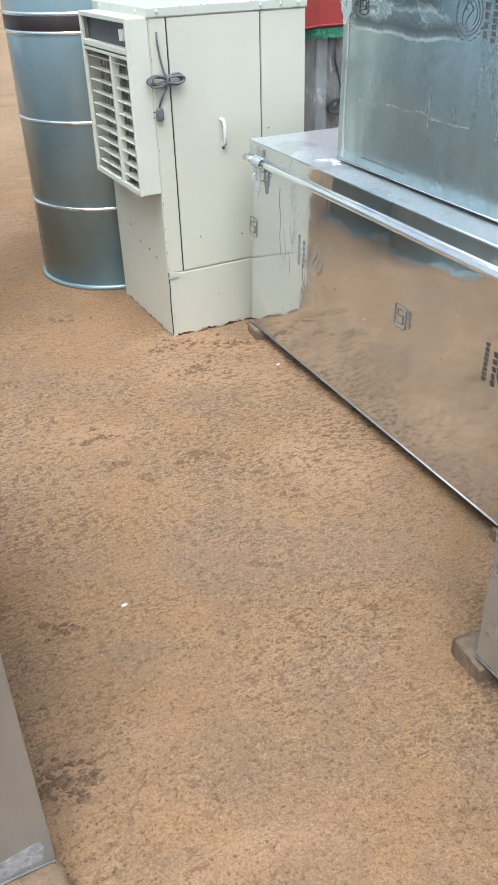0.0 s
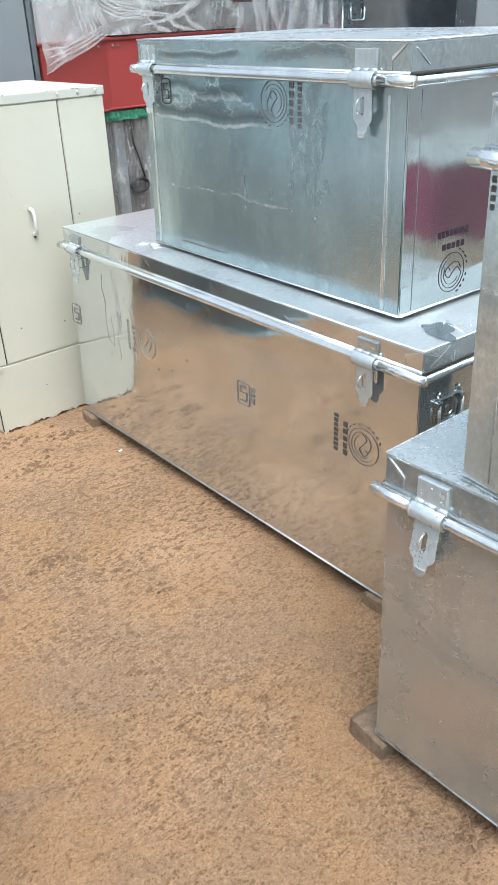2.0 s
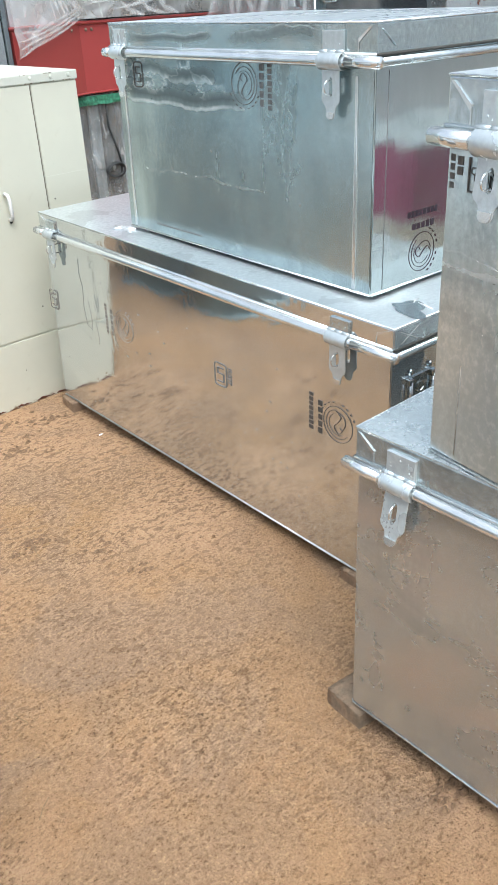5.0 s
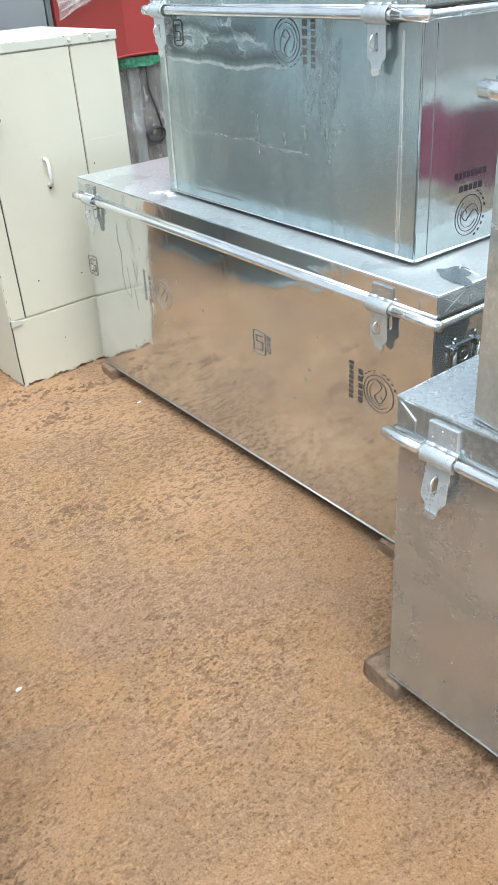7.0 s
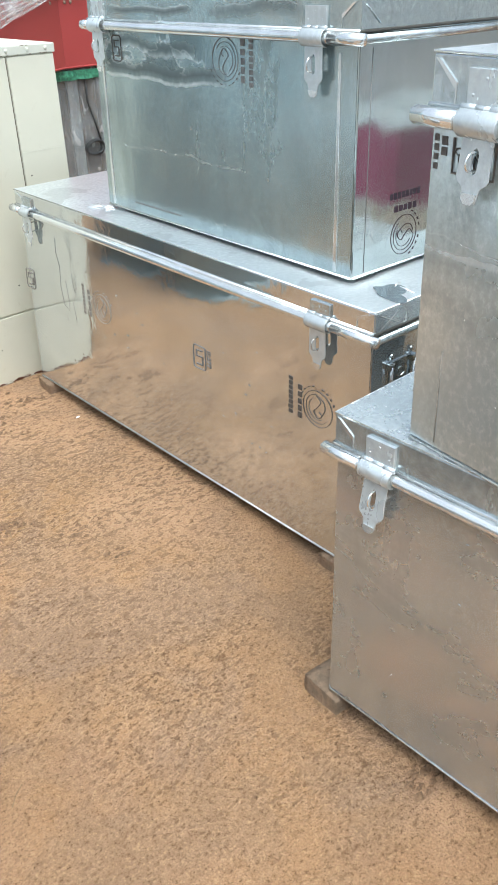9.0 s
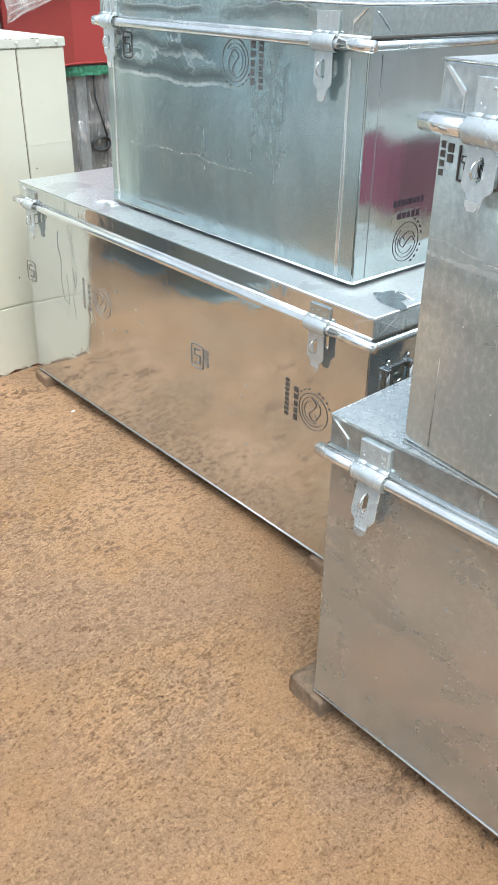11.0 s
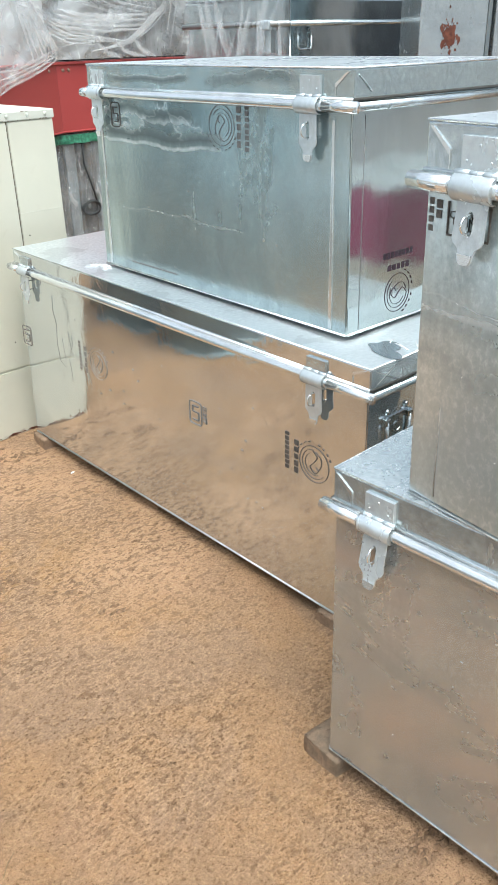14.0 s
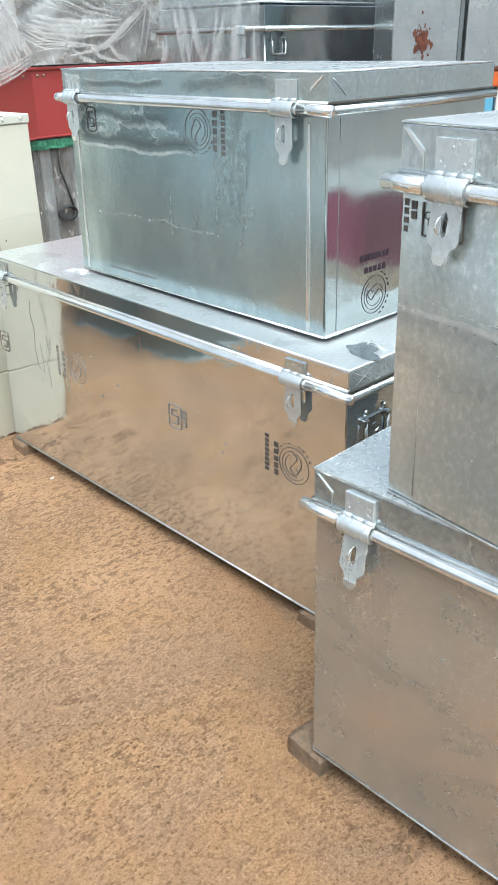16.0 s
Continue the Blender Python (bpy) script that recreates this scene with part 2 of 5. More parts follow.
def soil():
    """Trodden tan earth: a pale smooth crust worn through in crisp mauve-brown spots, ochre drifts, crumbs and grit,
    with the shade of its hollows painted in.
    """
    k = Nodes("soil")
    big = k.noise(0.8, 5, 0.6, distort=0.5)
    mid = k.noise(3.1, 6, 0.62, distort=0.6)
    spot = k.noise(42.0, 7, 0.60, stretch=(0.8, 1.25, 0.3))
    fleck = k.noise(75.0, 5, 0.60, stretch=(0.8, 1.2, 0.3))
    crumb = k.noise(120.0, 4, 0.66)
    grit = k.noise(290.0, 3, 0.70)
    grain = k.voronoi(170.0)
    sweep = k.noise(10.0, 5, 0.7, stretch=(0.6, 2.6, 0.3), distort=0.6)
    zone = k.ramp(k.noise(1.7, 6, 0.66, distort=0.8), [(0.39, 0.15), (0.55, 0.8)])
    # the crust is flaked most along the long trunk
    zone = k.math("MAXIMUM", zone, k.math("MULTIPLY", k.ramp(k.math("MULTIPLY", k.axis(1), 0.2), [(0.30, 0.0), (0.40, 1.0), (0.58, 1.0), (0.70, 0.0)]), k.ramp(k.noise(3.0, 5, 0.65, distort=0.6), [(0.36, 0.35), (0.50, 1.0)])))
    rough = k.ramp(k.noise(2.2, 5, 0.65, distort=0.5), [(0.40, 0.15), (0.60, 1.0)])
    c = k.mix(k.ramp(big, [(0.36, 0.0), (0.66, 1.0)]), (0.324, 0.199, 0.109), (0.350, 0.208, 0.109))
    c = k.mix(k.ramp(mid, [(0.45, 0.0), (0.60, 0.75)]), c, (0.261, 0.172, 0.108))
    c = k.mix(k.ramp(k.noise(1.4, 5, 0.6, distort=0.6), [(0.52, 0.0), (0.70, 0.75)]), c, (0.330, 0.196, 0.088))
    c = k.mix(k.ramp(k.noise(2.6, 5, 0.6, distort=0.5), [(0.55, 0.0), (0.72, 0.65)]), c, (0.330, 0.196, 0.119))
    c = k.mix(k.ramp(k.noise(1.1, 4, 0.55, distort=0.7), [(0.50, 0.0), (0.58, 0.8)]), c, (0.425, 0.268, 0.161))
    c = k.mix(k.ramp(k.noise(1.9, 5, 0.6, distort=0.8), [(0.52, 0.0), (0.60, 0.75)]), c, (0.259, 0.177, 0.121))
    c = k.mix(k.ramp(sweep, [(0.50, 0.0), (0.66, 0.28)]), c, (0.239, 0.145, 0.079))
    # fields of worn spots in the crust
    worn = k.math("MULTIPLY", k.ramp(k.math("ADD", spot, k.math("MULTIPLY", k.math("SUBTRACT", zone, 1.0), 0.10)), [(0.520, 0.0), (0.545, 1.0)]), zone)
    c = k.mix(k.math("MULTIPLY", worn, 0.85), c, (0.216, 0.139, 0.087))
    rim = k.math("MULTIPLY", k.ramp(spot, [(0.440, 0.0), (0.475, 1.0), (0.505, 1.0), (0.520, 0.0)]), zone)
    c = k.mix(k.math("MULTIPLY", rim, 0.75), c, (0.444, 0.297, 0.186))
    chips = k.math("MULTIPLY", k.ramp(fleck, [(0.575, 0.0), (0.605, 1.0)]), rough)
    c = k.mix(k.math("MULTIPLY", chips, 0.8), c, (0.168, 0.102, 0.057))
    # hollow shade and lit grain tops put into colour, following the bump
    pit_shade = k.ramp(crumb, [(0.585, 0.0), (0.64, 1.0)])
    c = k.mix(k.math("MULTIPLY", pit_shade, 0.70), c, (0.116, 0.067, 0.034))
    c = k.mix(k.math("MULTIPLY", k.ramp(crumb, [(0.36, 1.0), (0.44, 0.0)]), 0.55), c, (0.470, 0.316, 0.175))
    c = k.mix(k.ramp(grit, [(0.34, 0.34), (0.45, 0.0)]), c, (0.141, 0.085, 0.045))
    c = k.mix(k.ramp(grit, [(0.55, 0.0), (0.66, 0.28)]), c, (0.484, 0.332, 0.186))
    c = k.mix(k.ramp(grain, [(0.45, 0.0), (0.72, 0.16)]), c, (0.133, 0.081, 0.041))
    specks = k.ramp(k.noise(64.0, 3, 0.6), [(0.695, 0.0), (0.73, 0.8)])
    c = k.mix(specks, c, (0.053, 0.032, 0.016))
    dash = k.math("MULTIPLY", k.ramp(k.noise(17.0, 7, 0.66, stretch=(0.7, 1.7, 0.3), distort=0.4), [(0.615, 0.0), (0.640, 1.0)]), k.ramp(k.noise(2.1, 5, 0.65, distort=0.4), [(0.44, 0.10), (0.58, 1.0)]))
    c = k.mix(k.math("MULTIPLY", dash, 0.55), c, (0.152, 0.089, 0.047))
    lump = k.noise(8.5, 5, 0.6, stretch=(0.8, 1.2, 0.3), distort=0.3)
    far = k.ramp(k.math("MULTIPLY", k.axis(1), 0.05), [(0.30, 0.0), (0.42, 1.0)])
    # shaded ledges of the far yard painted as dark bands, without relief
    furrow_shade = k.math("MULTIPLY", k.ramp(k.noise(1.3, 6, 0.7, stretch=(0.22, 1.0, 1.0), distort=0.4), [(0.54, 0.0), (0.64, 0.75)]), far)
    c = k.mix(furrow_shade, c, (0.133, 0.091, 0.051))
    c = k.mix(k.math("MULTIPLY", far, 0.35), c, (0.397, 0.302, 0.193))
    h = k.math("ADD", k.math("MULTIPLY", worn, -0.22), k.math("MULTIPLY", crumb, -0.50))
    h = k.math("ADD", k.math("ADD", h, k.math("MULTIPLY", grain, -0.24)), k.math("ADD", k.math("MULTIPLY", grit, 0.22), k.math("MULTIPLY", sweep, -0.30)))
    h = k.math("ADD", h, k.math("ADD", k.math("MULTIPLY", dash, -0.34), k.math("MULTIPLY", lump, 0.7)))
    h = k.math("ADD", h, k.math("MULTIPLY", chips, -0.22))
    return k.set(color=c, rough=0.95, spec=0.1, normal=k.bump(h, 0.75, 0.013))


def brick_clay():
    k = Nodes("brick_clay")
    n = k.noise(28.0, 6, 0.7)
    base = k.mix(k.random(), (0.225, 0.157, 0.108), (0.172, 0.138, 0.102))
    c = k.mix(k.ramp(n, [(0.35, 0.0), (0.7, 0.8)]), base, (0.36, 0.25, 0.165))
    c = k.mix(k.ramp(k.noise(90.0, 4, 0.7), [(0.58, 0.0), (0.7, 0.8)]), c, (0.11, 0.07, 0.05))
    c = k.mix(k.ramp(k.noise(9.0, 6, 0.7, distort=0.5), [(0.50, 0.0), (0.66, 0.75)]), c, (0.40, 0.275, 0.18))
    return k.set(color=c, rough=0.95, spec=0.1, normal=k.bump(k.noise(60.0, 6, 0.7), 0.8, 0.012))


def film(name, cover, gloss_share, streak=(1, 1, 1), scale=5.0, relief=0.5):
    """Clear plastic film: seen through, milky along its creases."""
    k = Nodes(name)
    k.n.remove(k.bsdf)
    clear, milk, gloss = k.n.new("ShaderNodeBsdfTransparent"), k.n.new("ShaderNodeBsdfDiffuse"), k.n.new("ShaderNodeBsdfGlossy")
    milk.inputs["Color"].default_value = (0.90, 0.92, 0.92, 1)
    gloss.inputs["Color"].default_value = (0.9, 0.93, 0.93, 1)
    gloss.inputs["Roughness"].default_value = 0.16
    crease = k.noise(scale, 5, 0.62, stretch=streak, distort=1.4)
    normal = k.bump(crease, relief, 0.02)
    k.link(normal, milk.inputs["Normal"]), k.link(normal, gloss.inputs["Normal"])
    body, top = k.n.new("ShaderNodeMixShader"), k.n.new("ShaderNodeMixShader")
    k.link(k.ramp(crease, [(0.38, cover * 0.55), (0.60, cover), (0.68, min(1.0, cover * 2.0))]), body.inputs[0])
    k.link(clear.outputs[0], body.inputs[1]), k.link(milk.outputs[0], body.inputs[2])
    top.inputs[0].default_value = gloss_share
    k.link(body.outputs[0], top.inputs[1]), k.link(gloss.outputs[0], top.inputs[2])
    k.link(top.outputs[0], k.out.inputs[0])
    return k.mat


M = dict(
    mirror=steel("polished_steel", (0.79, 0.835, 0.855), 0.075, 0.26, 1.7, 0.05, 0.02, 0.93, ripple=0.10, wear=0.06),
    zinc=steel("galvanised_sheet", (0.63, 0.705, 0.725), 0.24, 0.22, 2.4, 0.16, 0.04, 0.80, 0.6, wear=0.10, mottle=0.8),
    zinc_front=steel("wavy_lined_galvanised_sheet", (0.60, 0.715, 0.725), 0.22, 0.18, 2.6, 0.14, 0.03, 0.80, 0.75, wear=0.05, ripple=0.05, mottle=0.5, dark_blobs=(0.440, 0.50, 1.03), dark_field=(0.20, 0.40, 0.75),
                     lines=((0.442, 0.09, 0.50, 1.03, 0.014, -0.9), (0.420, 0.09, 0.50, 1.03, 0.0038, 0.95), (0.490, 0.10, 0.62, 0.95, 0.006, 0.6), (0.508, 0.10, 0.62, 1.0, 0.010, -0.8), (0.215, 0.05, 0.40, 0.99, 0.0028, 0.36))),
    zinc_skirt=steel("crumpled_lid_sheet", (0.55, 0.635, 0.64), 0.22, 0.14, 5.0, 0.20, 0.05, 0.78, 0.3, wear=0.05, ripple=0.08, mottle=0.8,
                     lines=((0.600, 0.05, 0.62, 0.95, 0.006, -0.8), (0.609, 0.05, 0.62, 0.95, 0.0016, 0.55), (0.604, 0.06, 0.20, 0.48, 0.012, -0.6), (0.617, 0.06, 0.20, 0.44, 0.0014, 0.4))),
    zinc_end=steel("smooth_galvanised_sheet", (0.70, 0.785, 0.765), 0.085, 0.16, 2.6, 0.06, 0.02, 0.92, 0.35, wear=0.10, mottle=0.2),
    zinc_near=steel("scuffed_galvanised_sheet", (0.745, 0.85, 0.86), 0.22, 0.18, 2.2, 0.20, 0.05, 0.70, 0.9, wear=0.10, soil_clouds=0.16, mottle=0.70,
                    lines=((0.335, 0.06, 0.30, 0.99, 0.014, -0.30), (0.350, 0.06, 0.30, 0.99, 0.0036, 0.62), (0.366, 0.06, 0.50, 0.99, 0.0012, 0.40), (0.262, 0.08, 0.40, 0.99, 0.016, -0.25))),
    zinc_dull=steel("dull_galvanised_sheet", (0.62, 0.68, 0.70), 0.21, 0.20, 2.0, 0.24, 0.05, 0.80, 0.6, wear=0.0, soil_clouds=0.75, mottle=0.50),
    zinc_old=steel("worn_brownish_sheet", (0.46, 0.475, 0.465), 0.30, 0.15, 2.0, 0.20, 0.05, 0.72, 0.3, wear=0.12),
    lid_sheet=steel("smooth_lid_sheet", (0.78, 0.845, 0.87), 0.33, 0.10, 3.0, 0.20, 0.04, 0.72, 0.0, wear=0.06, stain=0.45, mottle=0.5),
    zinc_top=steel("lid_sheet", (0.80, 0.865, 0.885), 0.28, 0.12, 3.0, 0.24, 0.05, 0.74, 0.0, wear=0.10, stain=0.3, mottle=0.6),
    bin_steel=steel("bin_sheet", (0.33, 0.445, 0.485), 0.20, 0.10, 1.6, 0.06, 0.0, 0.28, 0.12, wear=0.0),
    bin_pale=steel("pale_bin_sheet", (0.66, 0.74, 0.77), 0.24, 0.10, 2.0, 0.08, 0.0, 0.55, wear=0),
    bright=steel("bright_bar_steel", (0.90, 0.945, 0.95), 0.13, 0.03, 6.0, 0.10, 0.06, 0.80, wear=0.3),
    fitting=steel("pressed_fitting_steel", (0.66, 0.73, 0.755), 0.26, 0.10, 8.0, 0.14, 0.04, 0.50, wear=0.1, mottle=0.4),
    dark_steel=steel("shaded_old_sheet", (0.46, 0.515, 0.53), 0.16, 0.20, 3.0, 0.2, 0.1, wear=0.4),
    cream=paint("cream_paint", (0.645, 0.645, 0.540), 0.34, (0.42, 0.38, 0.27), 0.32, 0.04, rust=1.0, wave=0.22),
    cream_lid=paint("cream_paint_scuffed", (0.60, 0.62, 0.545), 0.38, (0.30, 0.24, 0.17), 0.55),
    cream_slat=paint("cream_slat_paint", (0.69, 0.695, 0.595), 0.42, (0.36, 0.31, 0.22), 0.35),
    red=paint("red_paint", (0.39, 0.062, 0.058), 0.42, (0.25, 0.05, 0.045), 0.3, 0.03),
    chip=plain("bare_chipped_edge", (0.20, 0.17, 0.13), 0.7, 0.2, 0.4, 60.0),
    maroon=paint("maroon_paint", (0.26, 0.016, 0.095), 0.4, (0.2, 0.05, 0.06), 0.3),
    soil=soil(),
    damp_soil=plain("damp_brown_soil", (0.195, 0.122, 0.070), 0.95, 0, 0.5, 120.0, 0.8),
    brick=brick_clay(),
    ink=plain("black_stencil_ink", (0.085, 0.078, 0.070), 0.6, 0, 0.4, 90.0),
    ink_red=plain("purple_stencil_ink", (0.025, 0.012, 0.022), 0.95, 0, 0.4, 90.0),
    ink_grey=plain("greyed_stencil_ink", (0.16, 0.165, 0.165), 0.55, 0.1, 0.5, 90.0),
    ink_faint=plain("faded_stencil_ink", (0.26, 0.245, 0.22), 0.55, 0.2, 0.4, 90.0),
    seam=plain("dark_seam", (0.045, 0.045, 0.04), 0.8),
    void=plain("dark_inside", (0.012, 0.012, 0.012), 0.9),
    band=plain("dark_brown_band", (0.040, 0.028, 0.026), 0.35, 0.0, 0.2, 8.0),
    panel=plain("dark_grey_panel", (0.055, 0.06, 0.07), 0.4),
    mesh_pad=plain("cooling_pad", (0.36, 0.32, 0.25), 0.95, 0, 0.5, 60.0, 0.8),
    cord=plain("grey_rubber_cord", (0.135, 0.14, 0.155), 0.5),
    white=plain("white_plastic", (0.72, 0.72, 0.70), 0.35, 0, 0.05),
    green=plain("green_printed_tape", (0.06, 0.23, 0.14), 0.3, 0, 0.7, 55.0),
    charcoal=plain("charcoal_wrapped_legs", (0.035, 0.040, 0.042), 0.32, 0, 0.4, 9.0),
    greyboard=plain("pale_grey_board", (0.60, 0.62, 0.62), 0.6, 0, 0.08, 4.0),
    fibre=plain("broom_fibre", (0.36, 0.31, 0.255), 0.9, 0, 0.5, 45.0, 0.6),
    slab=plain("stacked_dark_sheet", (0.050, 0.052, 0.050), 0.5, 0, 0.4, 14.0),
    orange=plain("orange_plastic", (0.62, 0.13, 0.025), 0.45, 0, 0.12, 6.0),
    blue=plain("light_blue_plastic", (0.13, 0.42, 0.60), 0.45, 0, 0.1, 6.0),
    rolled_edge=plain("rolled_edge_steel", (0.50, 0.53, 0.53), 0.42, 0.75, 0.06, 8.0, 0.02),
    cabinet=steel("smooth_cabinet_sheet", (0.66, 0.72, 0.73), 0.15, 0.10, 2.0, 0.10, 0.03, 0.85, 0.3, wear=0.1),
    rivet=plain("dull_brown_rivet", (0.30, 0.22, 0.17), 0.45, 0.5, 0.3),
    rust=plain("rust", (0.13, 0.045, 0.028), 0.95, 0, 0.5, 70.0, 0.9),
    straw=plain("dry_straw", (0.24, 0.17, 0.09), 0.9),
    solder=plain("solder_smear", (0.72, 0.74, 0.75), 0.35, 0.6, 0.2, 60.0, 0.9),
    label=plain("worn_pale_label", (0.30, 0.30, 0.305), 0.8, 0, 0.45, 60.0),
    drip=plain("dried_drip", (0.24, 0.26, 0.24), 0.4, 0.5),
    wall=plain("added_wall_pale", (0.80, 0.83, 0.83), 0.9, 0, 0.1, 3.0),
    puddle=steel("dark_dried_mark", (0.42, 0.48, 0.50), 0.14, 0.05, 2.0, 0.05, 0.0, 0.85, wear=0.0),
    film=film("clear_film", 0.40, 0.12, (1, 1, 1), 4.5, 0.5),
    film_fold=film("gathered_film", 0.26, 0.05, (1, 1, 1), 5.0, 0.15),
    film_wrap=film("wrinkled_wrapping_film", 0.27, 0.22, (1.6, 1, 0.6), 13.0, 1.6),
    leg_grey=plain("grey_wrapped_legs", (0.30, 0.365, 0.39), 0.4, 0, 0.3, 9.0),
    film_thin=film("thin_clear_film", 0.15, 0.20, (1.6, 1.6, 0.8), 7.0, 0.8),
)


# ---- mesh helpers ----
def part(name, bm, material, parent=None, label="", smooth=False):
    me = bpy.data.meshes.new(name)
    bm.normal_update()
    bm.to_mesh(me)
    bm.free()
    me.materials.append(material)
    if smooth:
        for p in me.polygons:
            p.use_smooth = True
    ob = new(name, me)
    if parent is not None:
        ob.parent = parent
    if label:
        ob["label"] = label
    return ob


def thing(name, m, label, category, group="", kind=""):
    ob = new(name)
    ob.matrix_world = m
    ob.empty_display_size = 0.1
    return tagged(ob, label, category, group, kind)


def box(x0, x1, y0, y1, z0, z1, bevel=0.0, bm=None):
    own = bm is None
    b = bmesh.new() if own or bevel else bm
    vs = [b.verts.new((x, y, z)) for x in (x0, x1) for y in (y0, y1) for z in (z0, z1)]
    for f in ((0, 1, 3, 2), (4, 6, 7, 5), (0, 4, 5, 1), (2, 3, 7, 6), (0, 2, 6, 4), (1, 5, 7, 3)):
        b.faces.new([vs[i] for i in f])
    if bevel:
        bmesh.ops.bevel(b, geom=list(b.edges), offset=bevel, segments=2, affect="EDGES", profile=0.5)
    if not own and bevel:
        merge(bm, b)
        return bm
    return b


def merge(into, other):
    m = bpy.data.meshes.new("tmp")
    other.to_mesh(m)
    other.free()
    into.from_mesh(m)
    bpy.data.meshes.remove(m)
    return into


def tube(points, r, sides=8, bm=None, close=False, caps=True):
    """A round bar along a line of points."""
    bm = bm or bmesh.new()
    pts = [Vector(p) for p in points]
    n = len(pts)
    rings, up = [], None
    for i, p in enumerate(pts):
        a = pts[(i - 1) % n] if close or i else p
        b = pts[(i + 1) % n] if close or i < n - 1 else p
        d = (b - a).normalized()
        if up is None:
            up = d.orthogonal().normalized()
        up = (up - d * up.dot(d)).normalized()
        side = d.cross(up)
        rr = r[i] if isinstance(r, (list, tuple)) else r
        rings.append([bm.verts.new(p + rr * (math.cos(t) * up + math.sin(t) * side)) for t in (2 * math.pi * k / sides for k in range(sides))])
    for i in range(n if close else n - 1):
        a, b = rings[i], rings[(i + 1) % n]
        for k in range(sides):
            bm.faces.new((a[k], a[(k + 1) % sides], b[(k + 1) % sides], b[k]))
    if caps and not close:
        bm.faces.new(rings[0][::-1])
        bm.faces.new(rings[-1])
    return bm


def lathe(profile, sides=64, bm=None):
    """Turned about z from (radius, height) pairs."""
    bm = bm or bmesh.new()
    rings = [[bm.verts.new((r * math.cos(t), r * math.sin(t), z)) for t in (2 * math.pi * k / sides for k in range(sides))] for r, z in profile]
    for a, b in zip(rings, rings[1:]):
        for k in range(sides):
            bm.faces.new((a[k], a[(k + 1) % sides], b[(k + 1) % sides], b[k]))
    return bm


def prism(outline, axis, lo, hi, bm=None):
    """A flat outline of (u, v) pairs made solid along an axis: for x (u, v) is (y, z), for y (x, z), for z (x, y)."""
    bm = bm or bmesh.new()

    def at(u, v, w):
        return {"x": (w, u, v), "y": (u, w, v), "z": (u, v, w)}[axis]

    a, b = [bm.verts.new(at(u, v, lo)) for u, v in outline], [bm.verts.new(at(u, v, hi)) for u, v in outline]
    n = len(outline)
    bm.faces.new(a), bm.faces.new(b[::-1])
    for i in range(n):
        bm.faces.new((a[i], b[i], b[(i + 1) % n], a[(i + 1) % n]))
    bmesh.ops.recalc_face_normals(bm, faces=bm.faces)
    return bm


def dome(x, y, z, r, normal, bm, flat=0.5):
    """A rivet head."""
    n = Vector(normal)
    u = n.orthogonal().normalized()
    v = n.cross(u)
    rings = []
    for rr, h in ((1.0, 0.0), (0.75, 0.6)):
        rings.append([bm.verts.new(Vector((x, y, z)) + r * rr * (math.cos(t) * u + math.sin(t) * v) + n * r * h * flat) for t in (2 * math.pi * k / 8 for k in range(8))])
    tip = bm.verts.new(Vector((x, y, z)) + n * r * flat)
    for k in range(8):
        bm.faces.new((rings[0][k], rings[0][(k + 1) % 8], rings[1][(k + 1) % 8], rings[1][k]))
        bm.faces.new((rings[1][k], rings[1][(k + 1) % 8], tip))
    return bm


# ---- ground: one sheet, fine where one walks, out to the horizon ----
def soil_height(x, y):
    """The lie of the trodden soil: slow swells, shallow scuffs and clods."""
    far = max(abs(x - 0.75) - 1.2, abs(y - 2.2) - 1.8)
    k = 1.0 if far < 0.8 else max(0.0, 1 - (far - 0.8) / 8)
    h = 0.007 * noise.noise((x * 1.3, y * 1.3, 0)) + 0.006 * noise.noise((x * 5, y * 6, 3))
    if far < 0.4:
        rough = 0.35 + max(0.0, noise.noise((x * 2.2, y * 2.2, 11)) + 0.35)
        h += rough * (0.0045 * noise.noise((x * 15, y * 15, 7)) + 0.0026 * noise.noise((x * 41, y * 38, 5)) + 0.0018 * noise.noise((x * 90, y * 84, 2)))
    return h * k - 0.004


def ground():
    def steps(mid, half, d0):
        s, x, d = [], 0.0, d0
        while x < 300:
            s.append(x)
            if x > half:
                d *= 1.3
            x += d
        return np.array([mid - v for v in s[:0:-1]] + [mid + v for v in s])

    xs, ys = steps(0.72, 0.85, 0.0075), steps(2.15, 1.55, 0.0085)
    nx, ny = len(xs), len(ys)
    verts = [(x, y, soil_height(x, y)) for y in ys for x in xs]
    faces = [(j * nx + i, j * nx + i + 1, (j + 1) * nx + i + 1, (j + 1) * nx + i) for j in range(ny - 1) for i in range(nx - 1)]
    me = bpy.data.meshes.new("ground")
    me.from_pydata(verts, [], faces)
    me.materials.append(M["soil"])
    for p in me.polygons:
        p.use_smooth = True
    return tagged(new("ground", me), "tan trodden bare soil with crumbs and greyish patches", "ground", kind="structure")


ground()


